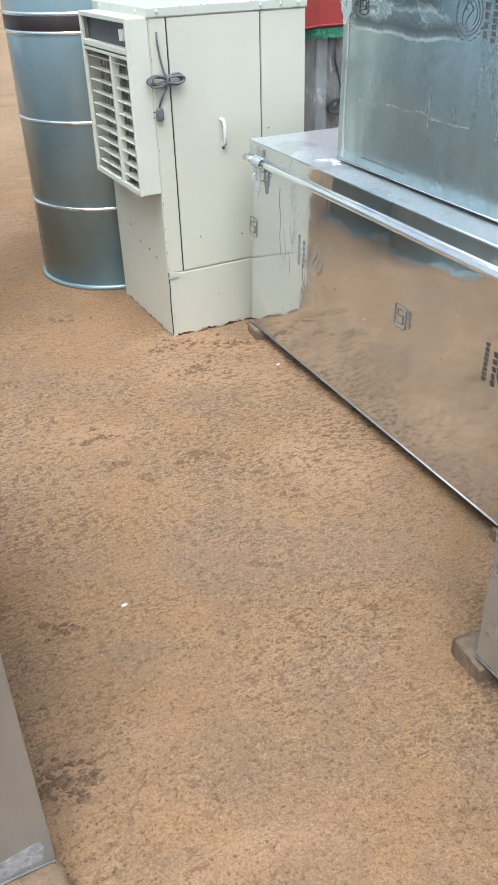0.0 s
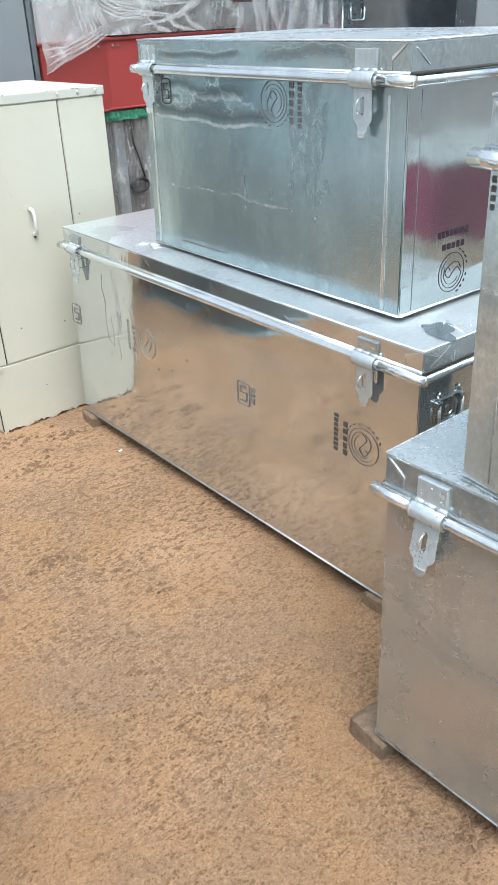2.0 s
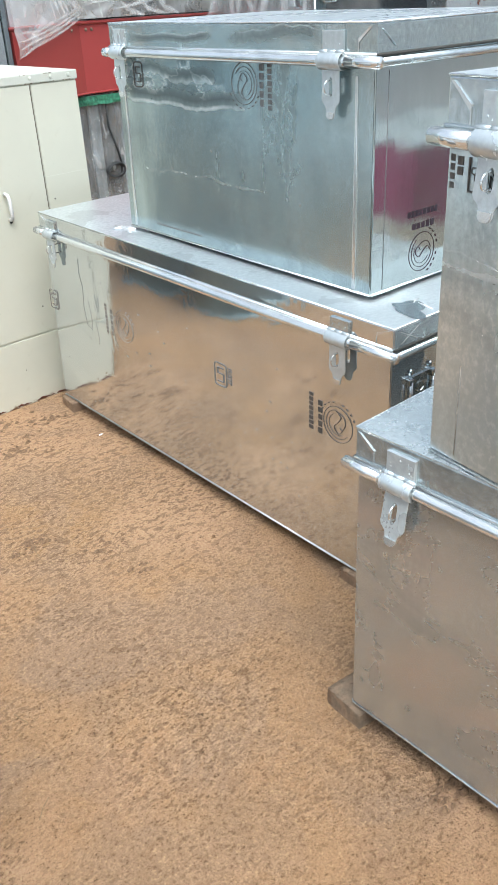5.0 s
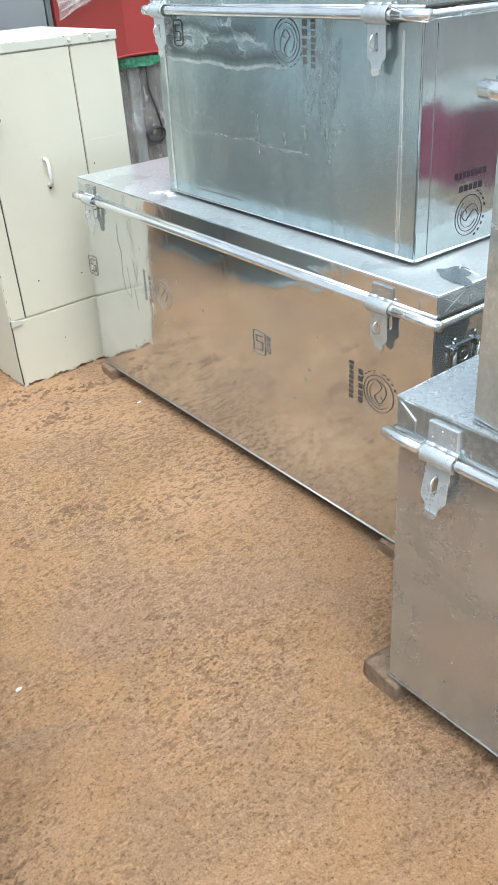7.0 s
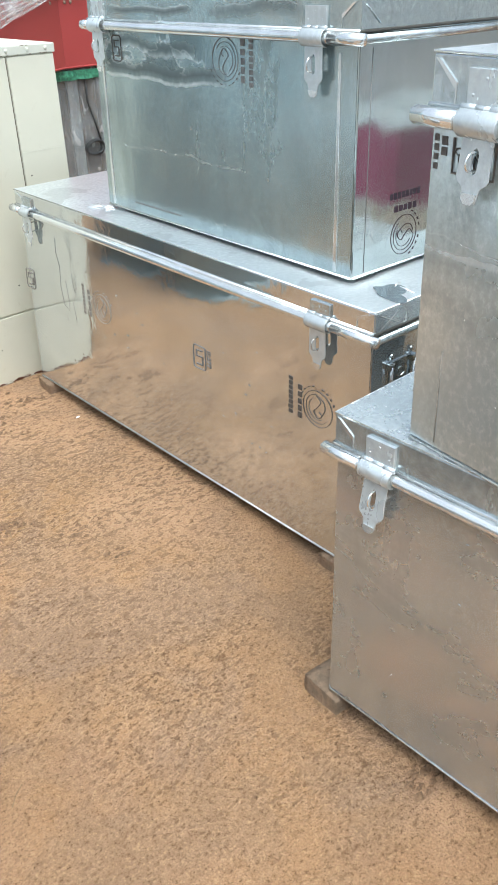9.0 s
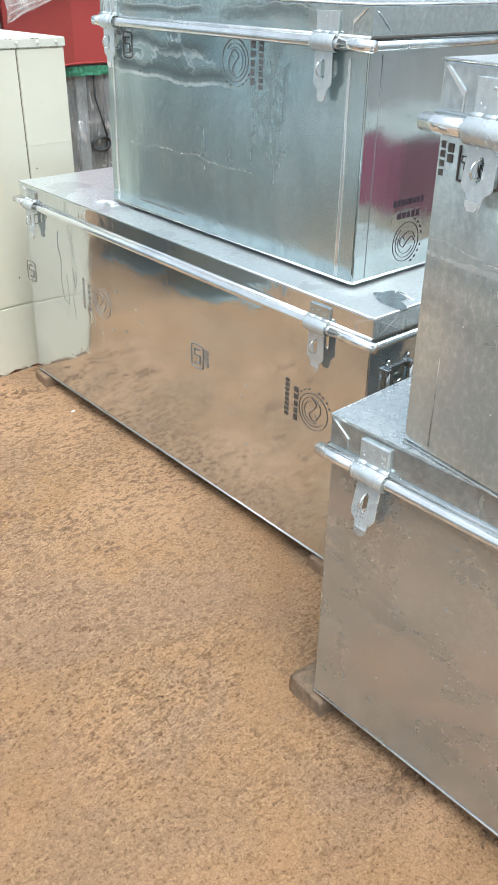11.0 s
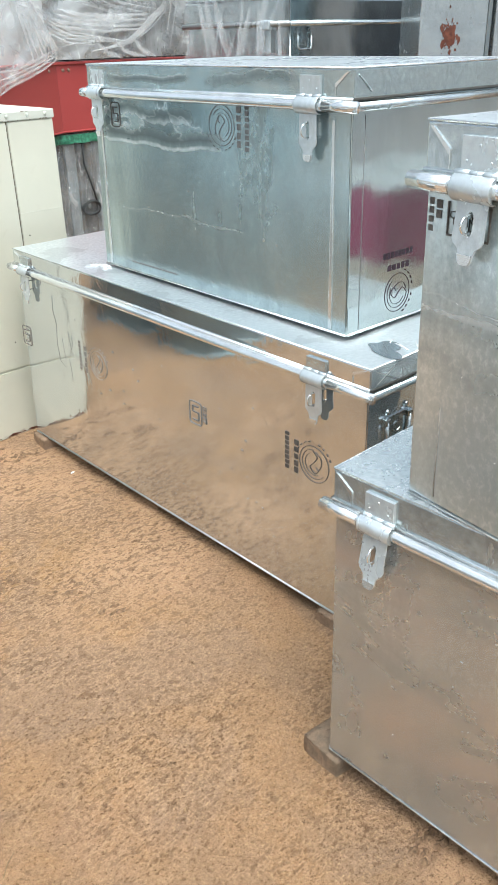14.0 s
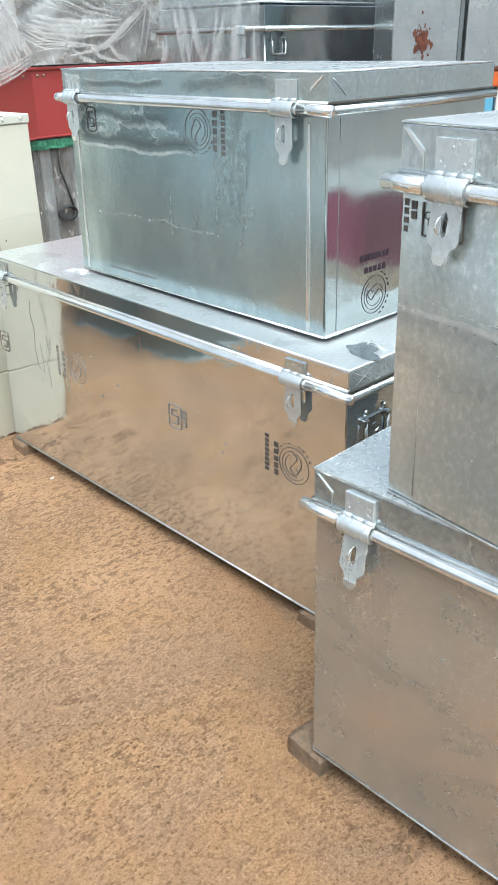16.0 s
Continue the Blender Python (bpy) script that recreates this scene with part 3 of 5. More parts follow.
# ---- trunks ----
def stencil_ring(parent, cy, cz, r, side, x, ink, turn=0.0):
    """A round printed emblem: ring, a curved bird-like stroke and a bow of small bars. side: 'x' on the front, 'y' on an end."""
    def put(bm, name):
        ob = part(name, bm, ink, parent)
        return ob

    def at(u, v):
        c, s = math.cos(turn), math.sin(turn)
        u, v = c * u - s * v, s * u + c * v
        return (x, cy + u, cz + v) if side == "x" else (cy + u, x, cz + v)

    put(tube([at(r * math.cos(t), r * math.sin(t)) for t in (2 * math.pi * k / 28 for k in range(28))], 0.0009, 5, close=True), "stencil_ring")
    bm = bmesh.new()
    for rad, a0, a1, w in ((0.80, 0.6, 4.6, 0.0008), (0.60, 1.0, 4.2, 0.0007)):
        tube([at(r * rad * math.cos(a0 + (a1 - a0) * k / 14), r * rad * math.sin(a0 + (a1 - a0) * k / 14)) for k in range(15)], w, 4, bm)
    def smooth(pts):
        out = []
        for i in range(len(pts) - 1):
            p = [pts[max(0, i - 1)], pts[i], pts[i + 1], pts[min(len(pts) - 1, i + 2)]]
            for q in range(5):
                t = q / 5
                out.append(tuple(0.5 * (2 * p[1][d] + (p[2][d] - p[0][d]) * t + (2 * p[0][d] - 5 * p[1][d] + 4 * p[2][d] - p[3][d]) * t * t + (3 * p[1][d] - p[0][d] - 3 * p[2][d] + p[3][d]) * t ** 3) for d in (0, 1)))
        return out + [pts[-1]]

    tube([at(r * u, r * v) for u, v in smooth(((-0.1, -0.75), (0.2, -0.45), (0.0, -0.1), (-0.25, 0.2), (0.05, 0.5), (0.3, 0.3), (0.12, 0.12)))], 0.0011, 4, bm)
    tube([at(r * u, r * v) for u, v in smooth(((0.3, 0.3), (0.5, -0.1), (0.42, -0.5), (0.1, -0.72)))], 0.0009, 4, bm)
    put(bm, "stencil_emblem")
    for k in range(9):
        if k == 4:
            continue
        a = -math.pi / 2 + (k - 4) * 0.27
        u, v = r * 1.22 * math.cos(a), r * 1.22 * math.sin(a)
        du, dv = 0.0036 * math.sin(a), -0.0036 * math.cos(a)
        put(tube([at(u - du, v - dv), at(u + du, v + dv)], 0.0017, 4), "stencil_mark")


def stencil_bars(parent, cy, cz, size, side, x, ink, count, along, gap, seed=3):
    """A line of block marks in place of lettering, running along 'v' (up and down) or 'u'."""
    rnd = random.Random(seed + count)
    for k in range(count):
        o = (k - (count - 1) / 2) * gap
        bm = bmesh.new()
        hs, hg = size / 2 * rnd.uniform(0.86, 1.0), gap * rnd.uniform(0.33, 0.41)
        u0, u1, v0, v1 = (-hs, hs, o - hg, o + hg) if along == "v" else (o - hg, o + hg, -hs, hs)
        if side == "x":
            box(x - 0.0006, x + 0.003, cy + u0, cy + u1, cz + v0, cz + v1, bm=bm)
        else:
            box(cy + u0, cy + u1, x - 0.0006, x + 0.003, cz + v0, cz + v1, bm=bm)
        part("stencil_mark", bm, ink, parent)


def stencil_badge(parent, cy, cz, w, h, side, x, ink):
    """A rounded standard-mark frame with a block inside."""
    def at(u, v):
        return (x, cy + u, cz + v) if side == "x" else (cy + u, x, cz + v)

    rim = []
    for sx, sz, a0 in ((1, 1, 0), (-1, 1, 90), (-1, -1, 180), (1, -1, 270)):
        for k in range(4):
            a = radians(a0 + 30 * k)
            rim.append(at(sx * (w / 2 - 0.01) + 0.01 * math.cos(a), sz * (h / 2 - 0.01) + 0.01 * math.sin(a)))
    part("stencil_frame", tube(rim, 0.0020, 5, close=True), ink, parent)
    bm = bmesh.new()
    for pts in (((-0.25, 0.3), (0.25, 0.3)), ((0.25, 0.3), (0.25, 0.05)), ((-0.25, 0.05), (0.25, 0.05)), ((-0.25, 0.05), (-0.25, -0.3)), ((-0.25, -0.3), (0.25, -0.3))):
        tube([at(u * w, v * h) for u, v in pts], 0.0022, 4, bm)
    part("stencil_mark", bm, ink, parent)


def stencil_words(parent, words, cy, cz, size, x, ink):
    """Stencilled characters that run down a front face."""
    cu = bpy.data.curves.new("stencil_words", "FONT")
    cu.body, cu.size, cu.extrude = words, size, 0.0008
    cu.align_x, cu.align_y = "CENTER", "CENTER"
    ob = bpy.data.objects.new("stencil_words", cu)
    bpy.context.scene.collection.objects.link(ob)
    bpy.context.view_layer.update()
    me = bpy.data.meshes.new_from_object(ob.evaluated_get(bpy.context.evaluated_depsgraph_get()))
    bpy.data.objects.remove(ob)
    bm = bmesh.new()
    bm.from_mesh(me)
    for v in bm.verts:
        u, w, d = v.co
        v.co = (x - d, cy - w, cz - u)
    bmesh.ops.recalc_face_normals(bm, faces=bm.faces)
    part("stencil_words", bm, ink, parent)


def hasp(parent, y, zbar, xbar, r=0.020, w=0.074, drop=0.128, plate=0.05, swing=0.0, plate_sheet="fitting"):
    """Lid strap over the rim bar: plate, pin, curled strap with slotted tongue, staple."""
    # curled strap
    bm = bmesh.new()
    prof = []
    for k in range(11):
        a = radians(100 + 172 * k / 10)
        prof.append((xbar + r * math.cos(a), zbar + r * math.sin(a)))
    outer = prof
    inner = [(xbar + (u - xbar) * 0.90, zbar + (v - zbar) * 0.90) for u, v in prof]
    prism(outer + inner[::-1], "y", y - w / 2, y + w / 2, bm)
    # tongue: one plate with a rounded slot, hollow shoulders and a rounded lip
    xt = xbar - 0.004
    low = zbar - drop
    top = zbar - r * 0.85
    full = top - low
    sl0, sl1 = top - 0.18 * full, top - 0.52 * full
    hs = 0.075 * w
    rimside = [(0.38, 1.0), (0.385, 0.62), (0.40, 0.40), (0.36, 0.335), (0.29, 0.30), (0.225, 0.255), (0.20, 0.19), (0.185, 0.10), (0.145, 0.035), (0.07, 0.004), (0.0, 0.0)]
    slot = [(0.0, sl1 - 0.5 * hs), (0.7 * hs, sl1 + 0.1 * hs), (hs, sl1 + hs), (hs, sl0 - hs), (0.7 * hs, sl0 - 0.1 * hs), (0.0, sl0 + 0.5 * hs)]
    tp = bmesh.new()
    mid = {}
    for sgn in (1, -1):
        loop = [(0.0, top)] + [(u * w, low + v * full) for u, v in rimside] + slot
        vs = []
        for u, v in loop:
            vert = mid.get(v) if u == 0 else None
            if vert is None:
                vert = tp.verts.new((xt - 0.0018, y + sgn * u, v))
                if u == 0:
                    mid[v] = vert
            vs.append(vert)
        tp.faces.new(vs if sgn > 0 else vs[::-1])
    ex = bmesh.ops.extrude_face_region(tp, geom=tp.faces[:])
    for g in ex["geom"]:
        if isinstance(g, bmesh.types.BMVert):
            g.co.x += 0.003
    bmesh.ops.recalc_face_normals(tp, faces=tp.faces)
    merge(bm, tp)
    lipm = prism([(y - 0.10 * w, low + 0.002), (y + 0.10 * w, low + 0.002), (y + 0.165 * w, low + 0.008), (y + 0.18 * w, low + 0.017), (y - 0.18 * w, low + 0.017), (y - 0.165 * w, low + 0.008)], "x", xt - 0.0040, xt - 0.0020)
    for mesh in (bm, lipm):
        for v in mesh.verts:
            if v.co.z < top - 0.0005:
                v.co.x -= swing * (top - v.co.z)
    ob = part("hasp", bm, M["fitting"], parent, "pressed steel hasp with slotted tongue")
    for p in ob.data.polygons:
        p.use_smooth = p.center.z > top and abs(p.normal.y) < 0.5
    mod = ob.modifiers.new("bevel", "BEVEL")
    mod.width, mod.segments, mod.limit_method, mod.angle_limit = 0.0010, 2, "ANGLE", radians(50)
    part("lip", lipm, M["bright"], ob, "bright bent lip")
    # hinge plate on the lid front
    pl = box(xbar - 0.0005, xbar + 0.0075, y - w * 0.46, y + w * 0.44, zbar + 0.016, zbar + 0.016 + plate, 0.001)
    for dy, dz in ((-0.022, 0.020), (0.022, 0.020), (0.0, plate - 0.012)):
        dome(xbar - 0.0005, y + dy, zbar + 0.016 + dz, 0.0026, (-1, 0, 0), pl)
    part("hinge_plate", pl, M[plate_sheet], ob)
    for n in range(3):
        y0 = y + w * (-0.52 + 0.352 * n)
        part("hinge_knuckle", tube([(xbar - 0.0015, y0, zbar + r * 0.98), (xbar - 0.0015, y0 + w * 0.335, zbar + r * 0.98)], 0.0052 if n != 1 else 0.0046, 8), M["fitting"], ob, smooth=True)
    rr, zm = (sl0 - sl1) / 2 - 0.002, (sl0 + sl1) / 2
    arc = [(xt - 0.006 - 0.016 * math.cos(radians(q)), y + 0.001, zm + rr * math.sin(radians(q))) for q in range(90, -91, -20)]
    st = tube([(0.0, y + 0.001, zm + rr)] + arc + [(0.0, y + 0.001, zm - rr)], 0.0020, 8)
    part("staple", st, M["bright"], ob, smooth=True)
    return ob


def end_handle(parent, x, z, y=0.0, sgn=-1):
    """Drop handle of a trunk end: plate, two lugs, hanging bail."""
    pl = bmesh.new()
    box(x - 0.05, x + 0.05, min(y, y + sgn * 0.004), max(y, y + sgn * 0.004), z - 0.055, z + 0.01, 0.001, pl)
    for dx in (-0.038, 0.038):
        dome(x + dx, y + sgn * 0.004, z + 0.024, 0.009, (0, sgn, 0), pl, 0.45)
    ob = part("handle", tube([(x - 0.045, y + sgn * 0.011, z), (x - 0.045, y + sgn * 0.013, z - 0.05), (x - 0.035, y + sgn * 0.014, z - 0.062), (x + 0.035, y + sgn * 0.014, z - 0.062), (x + 0.045, y + sgn * 0.013, z - 0.05), (x + 0.045, y + sgn * 0.011, z)], 0.0048, 8), M["zinc_dull"], parent, "steel drop handle", True)
    part("handle_plate", pl, M["dark_steel"], ob)
    lug = bmesh.new()
    for dx in (-0.045, 0.045):
        box(x + dx - 0.009, x + dx + 0.009, min(y, y + sgn * 0.015), max(y, y + sgn * 0.015), z - 0.008, z + 0.010, 0.002, lug)
    tube([(x + 0.016 * math.cos(t), y + sgn * 0.0045, z - 0.026 + 0.013 * math.sin(t)) for t in (2 * math.pi * k / 14 for k in range(14))], 0.0016, 4, lug, close=True)
    part("handle_lug", lug, M["dark_steel"], ob)


def trunk(name, m, L, D, H, zbar, label, body="zinc", lid="zinc_top", hasps=(), rbar=0.0125, handles=(), wavy_lid=0.0, creases=(), lid_front=None, end_creases=(), dents=0.0, front=None, group="steel trunks in the yard", rng=1, drop=0.128, swing=0.0, ov=0.012, dark_creases=(), lid_end=None, foot="rolled_edge"):
    """A sheet-steel trunk: front at x = 0 looking to -x, near end at y = 0."""
    rnd = random.Random(rng)
    root = thing(name, m, label, "trunk", group)
    b = box(0, D, 0, L, 0.004, zbar + 0.02, 0.0035)
    part("body", b, M[body], root)
    # front sheet, drawn uneven by handling
    if dents:
        fb = bmesh.new()
        ny, nz = int(L / 0.02), int(zbar / 0.02)
        rows = []
        for j in range(ny + 1):
            row = []
            for i in range(nz + 1):
                u, v = j / ny, i / nz
                edge = min(1.0, min(u, 1 - u, v, 1 - v) * 9)
                h = noise.noise((u * L * 3.2 + rng, v * zbar * 3.6, rng)) + 0.5 * noise.noise((u * L * 9 + rng, v * zbar * 11, rng + 2.0)) * (0.3 + 1.5 * max(0.0, v - 0.6))
                row.append(fb.verts.new((-0.0012 - dents * edge * (0.5 + 0.5 * h), 0.004 + u * (L - 0.008), 0.010 + v * (zbar - 0.004))))
            rows.append(row)
        for j in range(ny):
            for i in range(nz):
                fb.faces.new((rows[j][i], rows[j][i + 1], rows[j + 1][i + 1], rows[j + 1][i]))
        bmesh.ops.recalc_face_normals(fb, faces=fb.faces)
        if fb.faces[0].normal.x > 0:
            bmesh.ops.reverse_faces(fb, faces=fb.faces)
        part("front_sheet", fb, M[front or body], root, smooth=True)
    # rolled bottom edge
    part("bottom_edge", tube([(-0.001, 0.002, 0.0045), (-0.001, L - 0.002, 0.0035)], 0.0030, 8), M[foot], root, smooth=True)
    part("bottom_edge", tube([(0.002, -0.001, 0.0045), (D - 0.002, -0.001, 0.0035)], 0.0030, 8), M[foot], root, smooth=True)
    part("bottom_edge", tube([(0.002, L + 0.001, 0.0045), (D - 0.002, L + 0.001, 0.0035)], 0.0030, 8), M[foot], root, smooth=True)
    # lid: skirt and a faintly uneven top
    lb = bmesh.new()
    box(-ov, D + ov, -ov, L + ov, zbar + 0.012, H - 0.004, 0.003, lb)
    part("lid", lb, M[lid_front or body], root)
    if lid_end:
        part("lid_end", box(-ov + 0.001, D + ov - 0.001, -ov - 0.0022, -ov + 0.001, zbar + 0.018, H - 0.006, 0.0008), M[lid_end], root)
        for x0, x1 in ((0.01, 0.075), (0.075, 0.012)):
            part("crease", tube([(x0, -ov - 0.0024, H - 0.014), (x1, -ov - 0.0024, zbar + 0.026)], 0.0009, 5), M["zinc_old"], root, smooth=True)
    n1, n2 = 14, 26
    tb = bmesh.new()
    grid = []
    for i in range(n1 + 1):
        row = []
        for j in range(n2 + 1):
            u, v = i / n1, j / n2
            edge = min(u, 1 - u, v, 1 - v)
            h = wavy_lid * (noise.noise((u * 3 + rng * 7, v * 5, 1.0)) - 0.25) * min(1.0, edge * 6)
            row.append(tb.verts.new((-ov - 0.0006 + u * (D + 2 * ov + 0.0012), -ov - 0.0006 + v * (L + 2 * ov + 0.0012), H - 0.0005 + h)))
        grid.append(row)
    for i in range(n1):
        for j in range(n2):
            tb.faces.new((grid[i][j], grid[i + 1][j], grid[i + 1][j + 1], grid[i][j + 1]))
    ex = bmesh.ops.extrude_face_region(tb, geom=tb.faces[:])
    for v in ex["geom"]:
        if isinstance(v, bmesh.types.BMVert):
            v.co.z = H - 0.0042
    bmesh.ops.recalc_face_normals(tb, faces=tb.faces)
    part("lid_top", tb, M[lid], root, smooth=False)
    # bright tubes laid on for the highlight along the lid's edges
    for p0, p1 in (((-ov, -ov), (-ov, L + ov)), ((-ov, -ov), (D + ov, -ov)), ((-ov, L + ov), (D + ov, L + ov))):
        part("lid_edge", tube([(*p0, H - 0.0022), (*p1, H - 0.0022)], 0.0019, 6), M["bright"], root, smooth=True)
    # wired lid rim and the round bars of front and ends
    xb = -ov - 0.007
    part("lid_rim", tube([(-ov - 0.002, -ov, zbar + 0.015), (-ov - 0.002, L + ov, zbar + 0.015)], 0.0045, 8), M["bright"], root, smooth=True)
    wob = [0.0004 * rnd.uniform(-1, 1) for _ in range(9)]
    pts = [(xb, -ov - 0.012 + k / 8 * (L + 2 * ov + 0.030), zbar + wob[k]) for k in range(9)]
    part("front_bar", tube(pts, rbar, 12), M["bright"], root, "round galvanised rim bar", True)
    for yy, sg in ((-ov - 0.006, -1), (L + ov + 0.006, 1)):
        part("end_bar", tube([(-ov - 0.004, yy, zbar), (D * 0.5, yy, zbar + 0.002 * sg), (D + ov, yy, zbar)], rbar * 0.82, 10), M["zinc"], root, "round galvanised rim bar", True)
        part("lid_rim", tube([(-ov, yy - sg * 0.004, zbar + 0.015), (D + ov, yy - sg * 0.004, zbar + 0.015)], 0.004, 6), M["seam"], root, smooth=True)
    # diagonal corner folds on the lid
    for yy, sg in ((0.0, 1), (L, -1)):
        fold = prism([(yy + sg * 0.002, H - 0.010), (yy + sg * 0.008, H - 0.010), (yy + sg * 0.044, zbar + 0.048), (yy + sg * 0.042, zbar + 0.040)], "x", -ov - 0.0025, -ov + 0.001)
        tube([(-ov - 0.001, yy + sg * 0.043, zbar + 0.045), (-ov - 0.001, yy + sg * 0.043, zbar + 0.020)], 0.0012, 5, fold)
        part("corner_fold", fold, M["bright"], root)
        f2 = tube([(0.004, yy - sg * (ov + 0.001), H - 0.016), (0.050, yy - sg * (ov + 0.0015), zbar + 0.03)], 0.0015, 5)
        part("corner_fold", f2, M["zinc"], root)
    for y in hasps:
        hasp(root, y, zbar, xb, drop=drop, plate=H - zbar - 0.034, swing=swing, plate_sheet="zinc" if lid_front == "mirror" else "fitting")
        # folded sleeve on the bar between the hasp and the nearer corner
        end = -ov - 0.016 if y < L / 2 else L + ov + 0.022
        stop = y - 0.047 if y < L / 2 else y + 0.047
        rs = rbar * 1.05
        section = [(xb + rs * u, zbar + rs * v) for u, v in ((0.9, 0.75), (0.2, 1.0), (-0.7, 0.8), (-1.05, 0.2), (-0.95, -0.55), (-0.35, -1.0), (0.6, -0.95))]
        part("bar_sleeve", prism(section, "y", min(end, stop), max(end, stop)), M["bright"], root, "folded sheet sleeve on the rim bar", True)
    for x, z, y, sg in handles:
        end_handle(root, x, z, y, sg)
    for y in creases:
        cr = prism([(y - 0.006, 0.012), (y + 0.006, 0.012), (y + 0.004, zbar - 0.03), (y - 0.004, zbar - 0.03)], "x", -0.0046, 0.001)
        ob = part("crease", cr, M["bright"], root)
        mod = ob.modifiers.new("bevel", "BEVEL")
        mod.width, mod.segments = 0.0015, 2
    # shade of these creases put into colour: thin tubes in grey ink
    for y in dark_creases:
        part("crease", tube([(-0.0022, y, 0.02), (-0.0026, y, 0.10), (-0.0022, y, 0.19)], [0.0010, 0.0013, 0.0006], 6), M["ink_faint"], root, smooth=True)
    for x in end_creases:
        cr = tube([(x, -0.0002, 0.012), (x, -0.0002, zbar - 0.02)], 0.0011, 6)
        part("crease", cr, M["ink_grey"], root, smooth=True)
    return root


def draw_out(root, near_low=0.0, near_high=0.0, far_low=0.0, far_high=0.0, far_low_x=0.0):
    """Hand-made chests are not quite square: shift the ends of one along its length, foot and lid apart."""
    meshes = [c for child in root.children for c in (child, *child.children)]
    pts = [v.co for ob in meshes for v in ob.data.vertices]
    L, H = max(p.y for p in pts), max(p.z for p in pts)
    for p in pts:
        u, v = min(1.0, max(0.0, p.y / L)), min(1.0, max(0.0, p.z / H))
        p.x += far_low_x * u * (1 - v)
        p.y += (near_low * (1 - v) + near_high * v) * (1 - u) + (far_low * (1 - v) + far_high * v) * u


def rivets(parent, spots, normal=(-1, 0, 0), r=0.0028, mat="zinc"):
    """Small raised dimples of the sheet."""
    for p in spots:
        part("dimple", dome(*p, r * 1.7, normal, bmesh.new(), 0.22), M[mat], parent, smooth=True)


BT = trunk("steel_chest", pose(1.4147, 1.2468, 0.0436), 1.771, 0.80, 0.794, 0.722,
           "long low polished steel trunk on bricks with two hasps", body="mirror", lid="lid_sheet", lid_front="mirror", lid_end="zinc", hasps=(0.163, 1.683), wavy_lid=0.0015, dents=0.0022,
           handles=((0.108, 0.628, 0.0, -1),), rng=2)
stencil_badge(BT, 0.685, 0.449, 0.058, 0.078, "x", -0.0030, M["ink_grey"])
stencil_words(BT, "IS:277", 0.640, 0.456, 0.024, -0.0032, M["ink_grey"])
stencil_badge(BT, 1.758, 0.442, 0.062, 0.078, "x", -0.0030, M["ink_faint"])
for cyy, base, tx in ((0.177, 0.462, 0.262), (1.236, 0.456, 1.338)):
    worn_ink = M["ink"] if cyy < 1 else M["ink_faint"]
    stencil_ring(BT, cyy, base, 0.054, "x", -0.0030, M["ink_faint"] if cyy > 1 else M["ink"], math.pi)
    stencil_bars(BT, tx + 0.018, base + 0.008, 0.016, "x", -0.0028, worn_ink, 8, "v", 0.0148)
    stencil_bars(BT, tx - 0.018, base, 0.016, "x", -0.0028, worn_ink, 5, "v", 0.0215)
rivets(BT, [(-0.0026, y, z) for y, z in ((0.42, 0.55), (0.45, 0.31), (0.57, 0.50), (0.60, 0.22), (0.85, 0.56), (0.88, 0.36), (1.02, 0.50), (0.72, 0.24), (0.30, 0.20), (0.36, 0.33))], r=0.0026, mat="mirror")
rnd = random.Random(52)
rivets(BT, [(-0.0026, rnd.uniform(0.3, 1.5), rnd.uniform(0.15, 0.62)) for i in range(26)], r=0.0032, mat="mirror")

for i, pts in enumerate((((1.525, 0.655), (1.53, 0.60), (1.512, 0.55), (1.518, 0.47), (1.505, 0.40), (1.47, 0.385), (1.465, 0.42), (1.478, 0.50)), ((1.43, 0.54), (1.425, 0.50), (1.415, 0.47), (1.405, 0.49), (1.41, 0.53)), ((1.44, 0.43), (1.43, 0.39), (1.425, 0.35)))):
    part("drip_stain", tube([(-0.0022, y, z) for y, z in pts], 0.0015, 5), M["drip"], BT, "dried grey drip mark", True)

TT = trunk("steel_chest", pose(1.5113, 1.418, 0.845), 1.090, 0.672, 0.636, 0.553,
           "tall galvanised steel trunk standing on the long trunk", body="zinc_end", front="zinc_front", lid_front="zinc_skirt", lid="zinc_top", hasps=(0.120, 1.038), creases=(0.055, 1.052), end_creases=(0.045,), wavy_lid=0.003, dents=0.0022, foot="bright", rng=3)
stencil_badge(TT, 0.968, 0.492, 0.046, 0.070, "x", -0.0030, M["ink"])
stencil_ring(TT, 0.462, 0.488, 0.052, "x", -0.0030, M["ink_grey"], 0.0)
stencil_bars(TT, 0.392, 0.487, 0.016, "x", -0.0028, M["ink_grey"], 5, "v", 0.0215)
stencil_bars(TT, 0.360, 0.485, 0.016, "x", -0.0028, M["ink_grey"], 8, "v", 0.0148)
stencil_ring(TT, 0.200, 0.078, 0.052, "y", -0.0004, M["ink_red"], math.pi / 2)
stencil_bars(TT, 0.200, 0.150, 0.017, "y", -0.0002, M["ink_red"], 5, "u", 0.0185)
stencil_bars(TT, 0.196, 0.184, 0.017, "y", -0.0002, M["ink_red"], 8, "u", 0.0155)
rivets(TT, [(-0.0028, y, z) for y, z in ((0.25, 0.20), (0.30, 0.205), (0.62, 0.30), (0.82, 0.23), (0.48, 0.05), (0.52, 0.045), (0.28, 0.055), (0.24, 0.06), (0.70, 0.06), (0.86, 0.07), (0.90, 0.26))])
rivets(TT, [(x, -0.012, 0.572) for x in (0.10, 0.33, 0.56)], (0, -1, 0))

